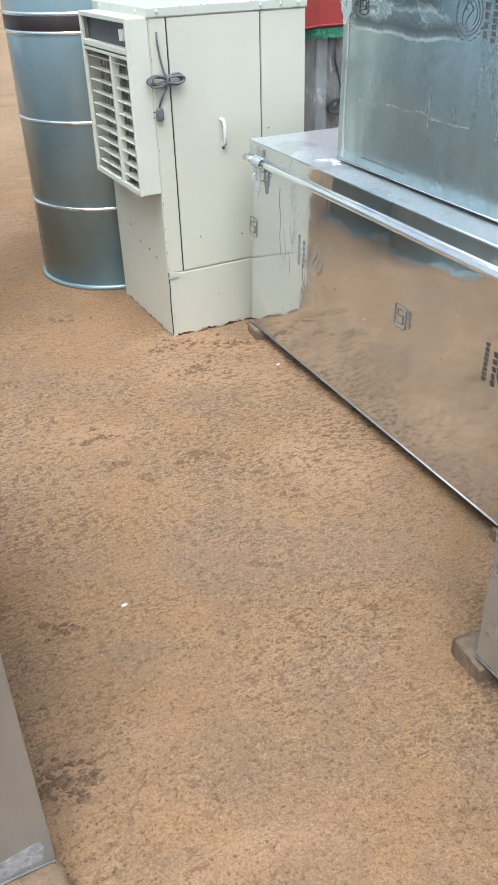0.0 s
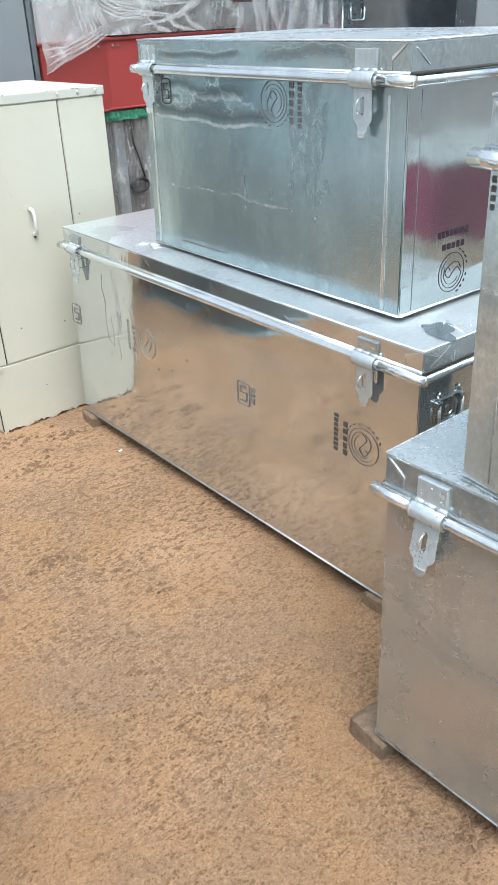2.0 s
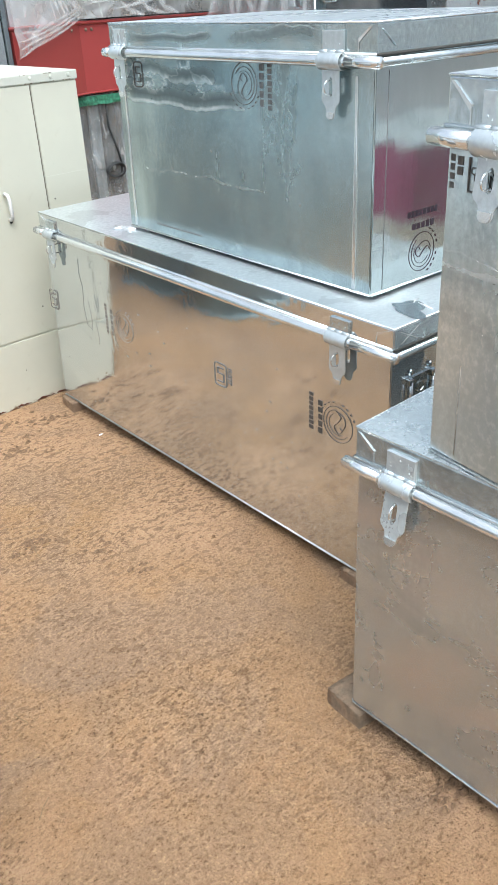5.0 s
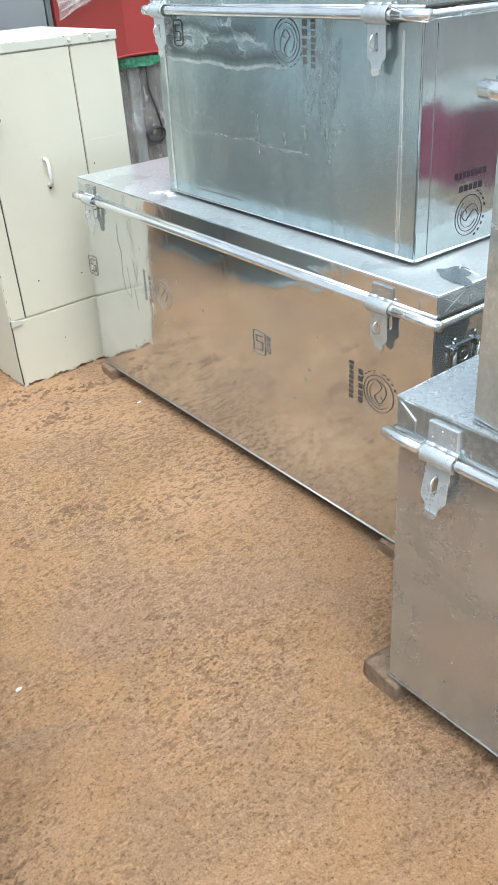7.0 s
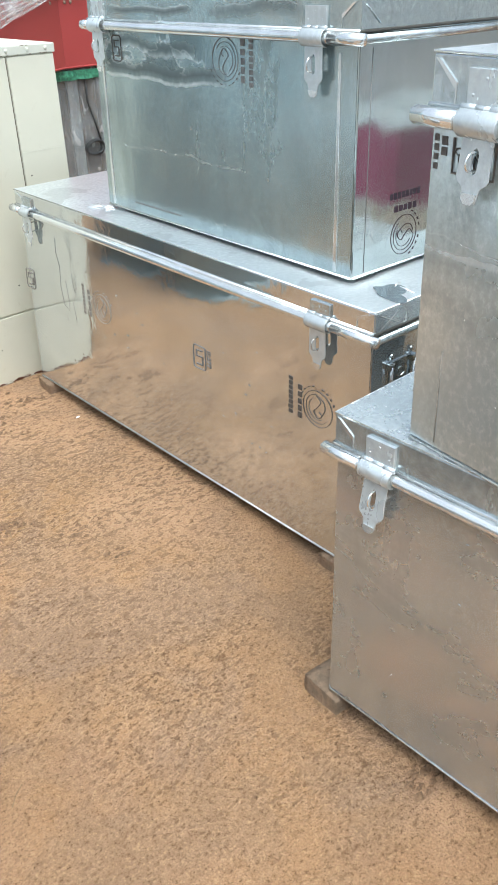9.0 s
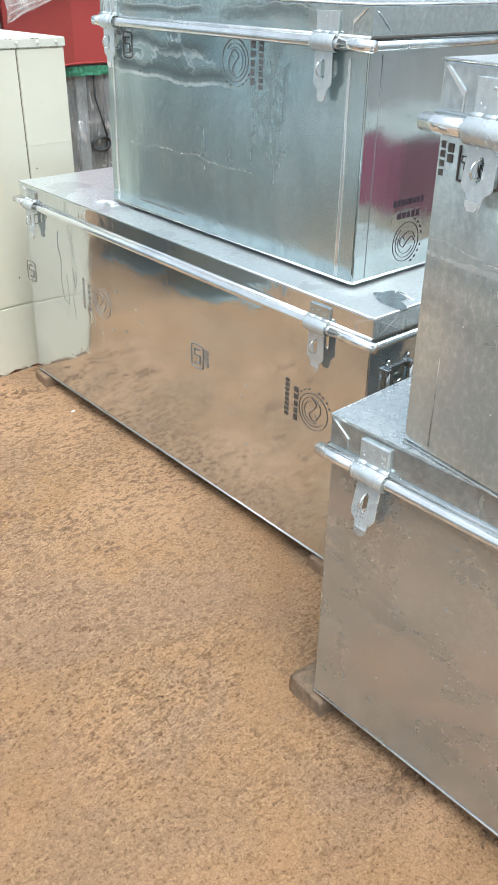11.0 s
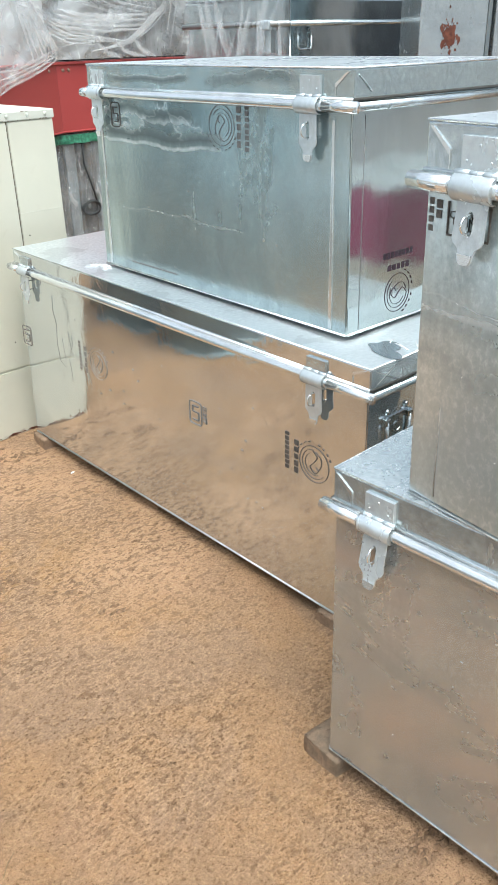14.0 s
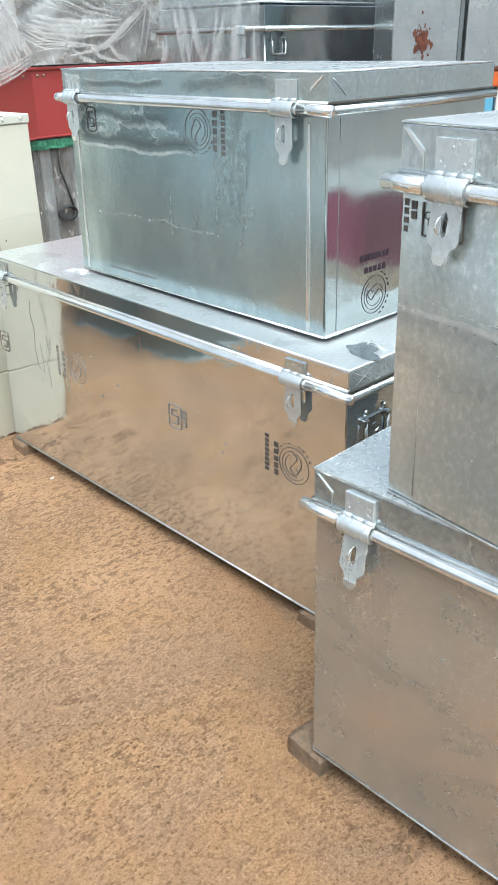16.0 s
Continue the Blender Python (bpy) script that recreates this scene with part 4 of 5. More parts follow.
sm = bmesh.new()
rnd = random.Random(17)
for i in range(26):
    a, l = rnd.gauss(2.4, 0.5), rnd.uniform(0.015, 0.10)
    x0, y0 = 0.085 + rnd.gauss(0, 0.012), 1.275 + rnd.gauss(0, 0.02)
    x1, y1 = x0 + 0.4 * l * math.cos(a), y0 + l * math.sin(a)
    tube([(x0, y0, 0.7945), ((x0 + x1) / 2 + rnd.gauss(0, 0.004), (y0 + y1) / 2, 0.7955), (x1, y1, 0.7945)], [0.0022, 0.0028, 0.0006], 5, sm)
tagged(part("solder_smear", sm, M["solder"], BT, "pale solder smear on the lid", True), kind="stuff")
pud = []
for k in range(40):
    a = 2 * math.pi * k / 40
    r = 0.050 * (1 + 0.35 * math.sin(2 * a + 0.6) + 0.22 * math.sin(3 * a + 1.9) + 0.10 * math.sin(5 * a))
    pud.append((0.118 + 0.75 * r * math.cos(a), 0.050 + 1.15 * r * math.sin(a)))
part("water_stain", prism(pud, "z", 0.7946, 0.7954), M["puddle"], BT, "smooth dark dried puddle mark")
for n, (x, y, turn) in enumerate(((0.175, 0.075, 0.2), (0.160, 0.035, 1.2), (0.205, 0.020, 0.5))):
    part("solder_smear", tube([(x - 0.018 * math.cos(turn), y - 0.03 * math.sin(turn), 0.7948), (x, y + 0.004, 0.7954), (x + 0.018 * math.cos(turn), y + 0.03 * math.sin(turn), 0.7948)], [0.0014, 0.0030, 0.0010], 6), M["solder"], BT, "pale solder smear on the lid", True)
stencil_bars(TT, 0.810, 0.036, 0.005, "x", -0.0028, M["ink_grey"], 18, "u", 0.0135)
draw_out(BT, near_high=0.004, far_low=0.036, far_high=-0.003, far_low_x=-0.012)
draw_out(TT, near_low=-0.004, far_low=0.024, far_high=-0.003)

NL = 1.15
NT = trunk("steel_chest", pose(1.0364, 1.0134, 0.0502, 0, 0, math.degrees(0.0285)) @ pose(0, -NL, 0), NL, 0.60, 0.753, 0.668,
           "dull galvanised steel trunk on bricks carrying another trunk", body="zinc_dull", lid_front="zinc", hasps=(NL - 0.112, 0.13), rbar=0.0120, rng=5, swing=0.16, ov=0.004, foot="bright", wavy_lid=0.003, dents=0.0015)
rivets(NT, [(-0.0022, NL - y, z) for y, z in ((0.31, 0.60), (0.20, 0.37), (0.235, 0.36), (0.20, 0.20), (0.24, 0.17), (0.31, 0.46), (0.33, 0.30), (0.36, 0.15), (0.30, 0.07), (0.40, 0.42))], r=0.0025, mat="zinc_dull")
ML = 0.95
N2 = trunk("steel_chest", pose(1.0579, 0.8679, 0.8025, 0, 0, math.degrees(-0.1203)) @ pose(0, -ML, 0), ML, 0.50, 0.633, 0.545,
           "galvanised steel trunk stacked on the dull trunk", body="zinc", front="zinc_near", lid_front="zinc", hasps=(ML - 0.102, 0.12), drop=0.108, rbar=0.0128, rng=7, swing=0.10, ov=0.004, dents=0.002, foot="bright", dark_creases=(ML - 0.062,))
stencil_bars(N2, ML - 0.012, 0.496, 0.010, "x", -0.0012, M["ink"], 4, "v", 0.0135)
stencil_bars(N2, ML - 0.028, 0.506, 0.011, "x", -0.0024, M["ink"], 2, "v", 0.0150)
fr = tube([(-0.0030, ML - 0.047, 0.52), (-0.0030, ML - 0.047, 0.471), (-0.0030, ML - 0.125, 0.471), (-0.0030, ML - 0.125, 0.52)], 0.0022, 5)
part("stencil_frame", fr, M["ink"], N2)
for k in range(7):
    a = radians(200 + 23 * k)
    p0 = (-0.0030, ML - 0.082 + 0.014 * math.cos(a), 0.512 + 0.014 * math.sin(a))
    p1 = (-0.0030, ML - 0.082 + 0.030 * math.cos(a - 0.18), 0.512 + 0.030 * math.sin(a - 0.18))
    p2 = (-0.0030, ML - 0.082 + 0.034 * math.cos(a), 0.512 + 0.034 * math.sin(a))
    p3 = (-0.0030, ML - 0.082 + 0.030 * math.cos(a + 0.18), 0.512 + 0.030 * math.sin(a + 0.18))
    part("stencil_petal", tube([p0, p1, p2, p3], 0.0010, 4, close=True), M["ink"], N2)

draw_out(NT, far_low=-0.003)
draw_out(N2, far_low=-0.008)


# ---- bricks under the trunks ----
def brick(m, label="weathered clay brick under a trunk", h=0.055, seed=1, clay="brick"):
    rnd = random.Random(seed)
    bm = box(-0.115, 0.115, -0.0575, 0.0575, -0.02, h, 0)
    bmesh.ops.subdivide_edges(bm, edges=bm.edges[:], cuts=5, use_grid_fill=True)
    for v in bm.verts:
        n = noise.noise_vector(v.co * 22 + Vector((seed * 3.1, 0, 0)))
        out = sum((abs(v.co.x) > 0.11, abs(v.co.y) > 0.055, v.co.z > h - 0.004))
        v.co += n * 0.0035
        if out >= 2:
            v.co *= 1 - 0.012 * (0.5 + rnd.random())
        if v.co.z > h - 0.004:
            v.co.z = h - 0.001 - (0.006 if out >= 2 else 0.0)
    ob = part("brick", bm, M[clay], None, "", True)
    ob.matrix_world = m
    return tagged(ob, label, "brick", "bricks under the trunks")


brick(pose(1.142, 1.024, -0.008, 0, 0, -4), "brown weathered brick under the dull trunk", 0.055, 1)
brick(pose(1.10, 0.02, -0.005, 0, 0, 4), "brown weathered brick under the dull trunk", 0.055, 2)
brick(pose(1.50, 3.005, -0.012, 0, 0, -6), "greyish brown brick under the long trunk", 0.055, 3)
brick(pose(1.515, 1.345, -0.012, 0, 0, 3), "reddish brick under the long trunk", 0.055, 4)
brick(pose(2.10, 2.95, -0.012), "reddish brick under the long trunk", 0.055, 5)
brick(pose(2.10, 1.36, -0.012), "reddish brick under the long trunk", 0.055, 6)


# ---- desert cooler ----
def cooler():
    W, DP, H = 0.676, 0.61, 1.306
    root = thing("desert_cooler", pose(1.0663, 3.1694, 0.0, 0, 0, math.degrees(0.0483)), "cream painted sheet-metal desert cooler with louvred front", "air cooler")
    part("cabinet", box(0.0, W, 0.0, DP, -0.006, 1.274, 0.004), M["cream"], root)
    part("water_tank", box(0.001, W + 0.002, -0.005, 0.02, -0.006, 0.288, 0.002), M["cream"], root, "cream tank with rust along its foot")
    part("door_panel", box(0.074, 0.464, -0.006, -0.0005, 0.297, 1.268, 0.0015), M["cream"], root)
    part("side_panel", box(0.471, W - 0.002, -0.005, -0.0005, 0.297, 1.268, 0.0015), M["cream"], root)
    part("corner_panel", box(0.004, 0.068, -0.005, -0.0005, 0.297, 1.268, 0.0015), M["cream"], root)
    part("seam", box(0.0690, 0.0730, -0.0035, -0.0002, 0.295, 1.27), M["seam"], root)
    part("seam", box(0.4662, 0.4682, -0.0040, -0.0002, 0.295, 1.27), M["chip"], root)
    part("seam", box(0.475, W - 0.01, -0.0058, -0.0051, 0.925, 0.927), M["cream_slat"], root)
    part("seam", tube([(0.0005, -0.0052, 0.296), (0.002, -0.0055, 0.24), (-0.0005, -0.0055, 0.15), (0.001, -0.0055, 0.01)], 0.0028, 5), M["seam"], root, "dark rusted corner seam")
    ear = prism([(0.0, 0.0), (0.05, 0.004), (0.045, 0.022), (0.006, 0.026)], "y", -0.012, -0.006)
    for v in ear.verts:
        v.co.z += 0.272
    part("bent_corner", ear, M["cream_lid"], root, "torn bent corner of the tank")
    lid = box(-0.006, W + 0.006, -0.009, DP + 0.006, 1.272, H, 0.004)
    part("lid", lid, M["cream_lid"], root, "scuffed cream lid with rivets")
    for x in (0.035, 0.47, 0.56, 0.64):
        part("rivet", dome(x, -0.009, 1.290, 0.0085, (0, -1, 0), bmesh.new(), 0.7), M["cream_lid"], root)
    for y in (0.10, 0.30, 0.50):
        part("rivet", dome(-0.006, y, 1.290, 0.0085, (-1, 0, 0), bmesh.new(), 0.7), M["cream_lid"], root)
    for x, y, z in ((-0.0045, 0.12, 0.33), (-0.0045, 0.20, 0.345), (-0.0045, 0.31, 0.35), (-0.0045, 0.42, 0.40)):
        part("screw", dome(x + 0.004, y, z, 0.005, (-1, 0, 0), bmesh.new()), M["seam"], root)
    for x, z in ((0.16, 0.43), (0.50, 0.835), (0.23, 0.155), (0.36, 0.41)):
        part("screw", dome(x, -0.006 if z > 0.29 else -0.004, z, 0.0035, (0, -1, 0), bmesh.new()), M["seam"], root)
    rnd = random.Random(6)
    for i in range(16):
        x, s = rnd.uniform(0.0, W), rnd.uniform(0.002, 0.007)
        z = rnd.choice((1.2735, 1.304))
        part("paint_chip", prism([(x - s, z - 0.0012), (x + s * 0.6, z - 0.0016), (x + s, z + 0.0010), (x - 0.4 * s, z + 0.0016)], "y", -0.0096, -0.0088), M["chip"], root)
    for i in range(10):
        z, s = rnd.uniform(0.30, 1.26), rnd.uniform(0.003, 0.010)
        part("paint_chip", prism([(0.0028, z - s), (0.0052, z - 0.4 * s), (0.0046, z + s), (0.0030, z + 0.5 * s)], "y", -0.0056, -0.0048), M["chip"], root)
    # rust eaten into the foot of the tank
    for i in range(20):
        x, l, h = rnd.uniform(0.0, W - 0.05), rnd.uniform(0.012, 0.050), rnd.uniform(0.003, 0.013)
        part("rust_patch", prism([(x, 0.0), (x + l, 0.0), (x + l * rnd.uniform(0.7, 0.95), h * rnd.uniform(0.3, 0.7)), (x + l * rnd.uniform(0.35, 0.6), h), (x + l * rnd.uniform(0.05, 0.3), h * rnd.uniform(0.4, 0.8))], "y", -0.0062, -0.0048), M["rust"], root)
    for i in range(9):
        y, l, h = rnd.uniform(0.0, DP - 0.05), rnd.uniform(0.010, 0.04), rnd.uniform(0.002, 0.007)
        part("rust_patch", prism([(y, 0.0), (y + l, 0.0), (y + l * 0.8, h * 0.6), (y + l * rnd.uniform(0.35, 0.6), h), (y + l * 0.15, h * 0.5)], "x", -0.0008, 0.0006), M["rust"], root)
    # handle
    h = tube([(0.280, -0.004, 0.892), (0.281, -0.028, 0.890), (0.282, -0.036, 0.874), (0.283, -0.036, 0.812), (0.284, -0.028, 0.796), (0.285, -0.004, 0.792)], [0.008, 0.0072, 0.0070, 0.0070, 0.0072, 0.008], 10)
    hd = part("handle", h, M["white"], root, "white D-shaped handle", True)
    part("screw", dome(0.286, -0.010, 0.782, 0.006, (0, -1, 0), bmesh.new()), M["seam"], hd)
    # louvre housing on the front
    P, Y1, Z0, Z1 = 0.080, 0.545, 0.636, 1.272
    part("louvre_side", box(-P, -0.001, 0.000, 0.004, Z0, Z1, 0.001), M["cream_slat"], root)
    part("louvre_side", box(-P, -0.001, Y1 - 0.004, Y1, Z0, Z1, 0.001), M["cream_slat"], root)
    part("louvre_top", box(-P, -0.001, 0.0042, Y1 - 0.0042, Z1 - 0.004, Z1 + 0.003, 0.001), M["cream_slat"], root)
    part("louvre_bottom", box(-P, -0.001, 0.0042, Y1 - 0.0042, Z0, Z0 + 0.004, 0.001), M["cream_slat"], root)
    fx0, fx1 = -P - 0.010, -P + 0.004
    fr = bmesh.new()
    box(fx0, fx1, -0.002, 0.012, Z0 - 0.002, Z1 + 0.003, 0.002, fr)
    box(fx0, fx1, Y1 - 0.020, Y1 + 0.002, Z0 - 0.002, Z1 + 0.003, 0.002, fr)
    box(fx0, fx1, 0.012, Y1 - 0.020, Z1 - 0.014, Z1 + 0.003, 0.002, fr)
    box(fx0, fx1, 0.012, Y1 - 0.020, Z0 - 0.002, Z0 + 0.020, 0.002, fr)
    part("louvre_frame", fr, M["cream_slat"], root)
    part("louvre_rail", box(fx0, fx1 + 0.02, 0.012, Y1 - 0.020, 1.152, 1.172, 0.002), M["cream_slat"], root)
    part("louvre_rail", box(fx0 + 0.002, fx1 + 0.01, 0.012, Y1 - 0.020, 1.134, 1.146, 0.002), M["cream_slat"], root)
    part("divider", box(fx0 + 0.002, fx1 + 0.02, 0.202, 0.218, Z0 + 0.020, 1.134, 0.002), M["cream_slat"], root)
    part("control_panel", box(-0.062, -0.056, 0.012, Y1 - 0.020, 1.172, 1.258, 0.001), M["panel"], root, "dark grey control panel")
    k = lathe([(0.0, 0.016), (0.016, 0.016), (0.021, 0.012), (0.022, 0.0)], 16)
    bmesh.ops.rotate(k, verts=k.verts, matrix=Euler((0, radians(-90), 0)).to_matrix())
    bmesh.ops.translate(k, verts=k.verts, vec=(-0.062, 0.085, 1.215))
    knob = part("knob", k, M["white"], root, "pale control knob", True)
    part("pointer", box(-0.084, -0.078, 0.080, 0.090, 1.195, 1.236, 0.002), M["white"], knob)
    part("inner_grille", box(-0.020, -0.002, 0.010, Y1 - 0.010, Z0 + 0.006, 1.150), M["mesh_pad"], root, "dim brown inner grille")
    for i in range(13):
        y = 0.035 + i * 0.039
        part("grille_bar", box(-0.030, -0.024, y, y + (0.036 if i in (7, 8) else 0.016), Z0 + 0.008, 1.148), M["void"] if i in (7, 8) else M["mesh_pad"], root)
    n = 10
    rnd = random.Random(4)
    for col, (ya, yb) in enumerate(((0.012, 0.203), (0.217, Y1 - 0.020))):
        for i in range(n):
            z = 0.685 + i * (1.112 - 0.685) / (n - 1)
            t = radians((-4, 0)[col] + rnd.uniform(-4, 4))
            s = bmesh.new()
            c, sn = math.cos(t), math.sin(t)
            prof = [(-0.018, -0.0016), (0.018, -0.0016), (0.018, 0.0016), (-0.018, 0.0016)]
            prism([(-P + 0.022 + c * u - sn * v, z + (sn * u + c * v) * -1) for u, v in prof], "y", ya, yb, s)
            sl = part("slat", s, M["cream_slat"], root)
    # flex, wound and tied, with its plug
    cb = bmesh.new()
    loops = []
    rnd = random.Random(9)
    for j in range(6):
        cx, cz, rx, rz = 0.048, 1.060, 0.066 + rnd.uniform(-0.010, 0.012), 0.024 + rnd.uniform(-0.008, 0.008)
        tilt = rnd.uniform(-0.12, 0.12)
        pts = []
        for q in range(28):
            t = 2 * math.pi * q / 28
            u, v = rx * math.cos(t), rz * math.sin(t) * (0.35 + abs(math.cos(t)))
            pts.append((cx + u * math.cos(tilt) - v * math.sin(tilt), -0.020 - 0.008 * math.sin(t + j) - 0.002 * j, cz + u * math.sin(tilt) + v))
        loops.append(tube(pts, 0.0036, 6, bmesh.new(), close=True))
    tube([(0.030, -0.008, 1.225), (0.027, -0.012, 1.20), (0.034, -0.012, 1.14), (0.046, -0.020, 1.075), (0.048, -0.036, 1.06), (0.044, -0.030, 1.03), (0.030, -0.016, 1.00), (0.016, -0.012, 0.965)], 0.0038, 6, cb)
    tube([(0.046, -0.012, 1.088), (0.048, -0.040, 1.072), (0.049, -0.042, 1.045), (0.046, -0.014, 1.032)], 0.0042, 6, cb)
    cord = part("flex", cb, M["cord"], root, "grey flex wound in a bow", True)
    for loop in loops:
        part("flex_loop", loop, M["cord"], cord, smooth=True)
    pl = bmesh.new()
    box(0.000, 0.030, -0.026, -0.007, 0.918, 0.962, 0.006, pl)
    for dx, dz in ((-0.012, 0.951), (-0.012, 0.930)):
        tube([(0.002, -0.017, dz), (dx, -0.017, dz)], 0.0022, 6, pl)
    part("plug", pl, M["cord"], cord, "grey moulded plug", True)
    return root


cooler()


# ---- galvanised grain bins ----
def grain_bin(m, r, h, rings, label, band=None, seed=1, sheet="bin_steel"):
    root = thing("grain_bin", m, label, "storage bin", "round galvanised grain bins")
    part("body", lathe([(r - 0.01, 0.003), (r, 0.003), (r, h), (r - 0.02, h + 0.02), (0.0, h + 0.05)], 72), M[sheet], root, smooth=True)
    part("foot_ring", lathe([(r - 0.004, 0.0), (r + 0.009, 0.0), (r + 0.011, 0.010), (r + 0.008, 0.020), (r - 0.001, 0.022)], 72), M["bin_steel"], root, smooth=True)
    for z in rings:
        part("ring_bead", lathe([(r - 0.001, z - 0.009), (r + 0.004, z - 0.006), (r + 0.006, z), (r + 0.004, z + 0.006), (r - 0.001, z + 0.009)], 72), M["bright"], root, smooth=True)
    if band:
        part("band", lathe([(r + 0.0015, band[0]), (r + 0.0025, band[0] + 0.003), (r + 0.0025, band[1] - 0.003), (r + 0.0015, band[1])], 72), M["band"], root, "dark brown band", True)
    a = radians(seed * 47)
    part("lock_seam", tube([((r + 0.001) * math.cos(a), (r + 0.001) * math.sin(a), 0.02), ((r + 0.001) * math.cos(a), (r + 0.001) * math.sin(a), h)], 0.004, 6), M["bin_steel"], root)
    return root


grain_bin(pose(1.128, 4.230, -0.004), 0.390, 1.95, (0.411, 0.809, 1.181, 1.256, 1.60), "tall round blue-grey galvanised grain bin with ring beads", (1.19, 1.247), 3)
grain_bin(pose(1.54, 4.79, -0.004), 0.35, 2.0, (0.40, 0.80, 1.20, 1.60), "round galvanised grain bin behind the cooler", None, 2)
grain_bin(pose(-0.10, 3.62, -0.004), 0.31, 1.30, (0.42, 0.84), "round galvanised grain bin mirrored in the trunks", None, 1)
grain_bin(pose(-0.12, 4.32, -0.004), 0.36, 1.5, (0.42, 0.84), "round galvanised grain bin mirrored in the trunks", None, 4)
# row of bins added out of view to put blue-grey into the trunk reflections
for i in range(10):
    grain_bin(pose(-1.45 - 0.07 * (i % 2), 1.7 + 0.80 * i, -0.004), 0.34, (0.60, 0.66, 0.58)[i % 3], (0.28,), "unseen low bin added to give the trunks a grey reflection", None, 5 + i, "bin_pale")
# wall added out of view so the steel fronts mirror something pale
w = part("wall_west", box(-3.9, -3.7, -6.0, 9.0, -0.05, 1.15), M["wall"])
tagged(w, "unseen pale wall added for the trunks to mirror", "wall", kind="structure")


# ---- stack behind the cooler and trunks ----
def sheet_box():
    root = thing("steel_cabinet", pose(1.646, 4.10, 0), "tall plain galvanised sheet cabinet behind the cooler", "cabinet")
    part("body", box(0.0, 0.245, 0.0, 0.30, -0.004, 2.0, 0.004), M["cabinet"], root)
    part("edge_fold", tube([(0.0, 0.0, 0.0), (0.0, 0.0, 2.0)], 0.004, 8), M["zinc_dull"], root, smooth=True)
    part("corner_post", box(0.246, 0.272, -0.012, 0.30, -0.004, 2.0, 0.003), M["dark_steel"], root, "dark corner post")
    for x, z in ((0.06, 1.78), (0.13, 1.62), (0.20, 1.71)):
        part("rivet", dome(x, 0.0, z, 0.005, (0, -1, 0), bmesh.new()), M["zinc_dull"], root)


CHEST = [(1.93, 4.085), (2.47, 4.39), (3.95, 4.39), (3.95, 4.95), (1.95, 4.95)]


def red_box():
    root = thing("red_chest", pose(0, 0, 0), "red painted sheet-metal chest with rivets along its rim", "chest")
    part("body", prism(CHEST, "z", 1.078, 1.430), M["red"], root)
    rim = bmesh.new()
    for z, r in ((1.431, 0.010), (1.082, 0.006)):
        tube([(x, y, z) for x, y in CHEST], r, 8, rim, close=True)
    part("rim", rim, M["red"], root, "rolled red rim", True)
    for x in (2.10, 2.297, 2.40, 2.51, 2.545):
        y = 4.085 + (x - 1.93) * 0.5648 if x < 2.47 else 4.39
        n = (0.49, -0.87, 0) if x < 2.47 else (0, -1, 0)
        part("rivet", dome(x, y - 0.001, 1.398, 0.010, n, bmesh.new(), 0.7), M["rivet"], root, "dull rivet")
    return root


def wrapped_legs():
    root = thing("wrapped_bundle", pose(2.22, 4.43, 0), "dark film-wrapped bundle with green tape under the red chest", "bundle")
    rnd = random.Random(3)
    x = 0.0
    for i in range(12):
        w = rnd.choice((0.045, 0.07, 0.10))
        part("leg", box(x, x + w, 0.02 + rnd.uniform(0, 0.04), 0.14, -0.003, 1.02, 0.006), M["charcoal"] if i % 2 == 0 else M["leg_grey"], root)
        x += w + rnd.uniform(0.008, 0.02)
    part("board", box(-0.02, 0.98, 0.145, 0.42, -0.003, 1.04, 0.004), M["slab"], root)
    tb = bmesh.new()
    rows = [[tb.verts.new((-0.03 + 1.0 * i / 60, -0.040 + 0.007 * noise.noise((i * 0.7, j * 0.9, 6)), 1.066 - 0.016 * j + 0.004 * noise.noise((i * 0.35, j, 3)))) for j in range(4)] for i in range(61)]
    for i in range(60):
        for j in range(3):
            tb.faces.new((rows[i][j], rows[i + 1][j], rows[i + 1][j + 1], rows[i][j + 1]))
    part("tape", tb, M["green"], root, "green printed tape")
    fl = bmesh.new()
    grid = [[fl.verts.new((-0.03 + 1.0 * i / 60, -0.016 + 0.016 * noise.noise((i * 0.4, j * 0.16, 2)) + 0.006 * noise.noise((i * 1.1, j * 0.5, 8)), 1.07 - 1.04 * j / 40)) for j in range(41)] for i in range(61)]
    for i in range(60):
        for j in range(40):
            fl.faces.new((grid[i][j], grid[i + 1][j], grid[i + 1][j + 1], grid[i][j + 1]))
    part("film", fl, M["film_wrap"], root, "clear wrapping film", True)
    rnd = random.Random(14)
    for j in range(4):
        rx, rz, ph = rnd.uniform(0.045, 0.065), rnd.uniform(0.032, 0.045), rnd.uniform(-0.3, 0.3)
        ring = tube([(0.378 + rx * math.cos(t), -0.030 - 0.006 * j, 0.650 + rz * math.sin(t + ph)) for t in (2 * math.pi * q / 20 for q in range(20))], 0.0055, 6, close=True)
        part("cable_coil", ring, M["charcoal"], root, "coiled black cable", True)
    part("cable_coil", tube([(0.43, -0.035, 0.66), (0.40, -0.035, 0.78), (0.365, -0.03, 0.90), (0.37, -0.025, 1.03)], 0.0055, 6), M["charcoal"], root, smooth=True)
    return root


def front_of_chest(x):
    return 4.085 + (x - 1.93) * 0.5648 if x < 2.47 else 4.39


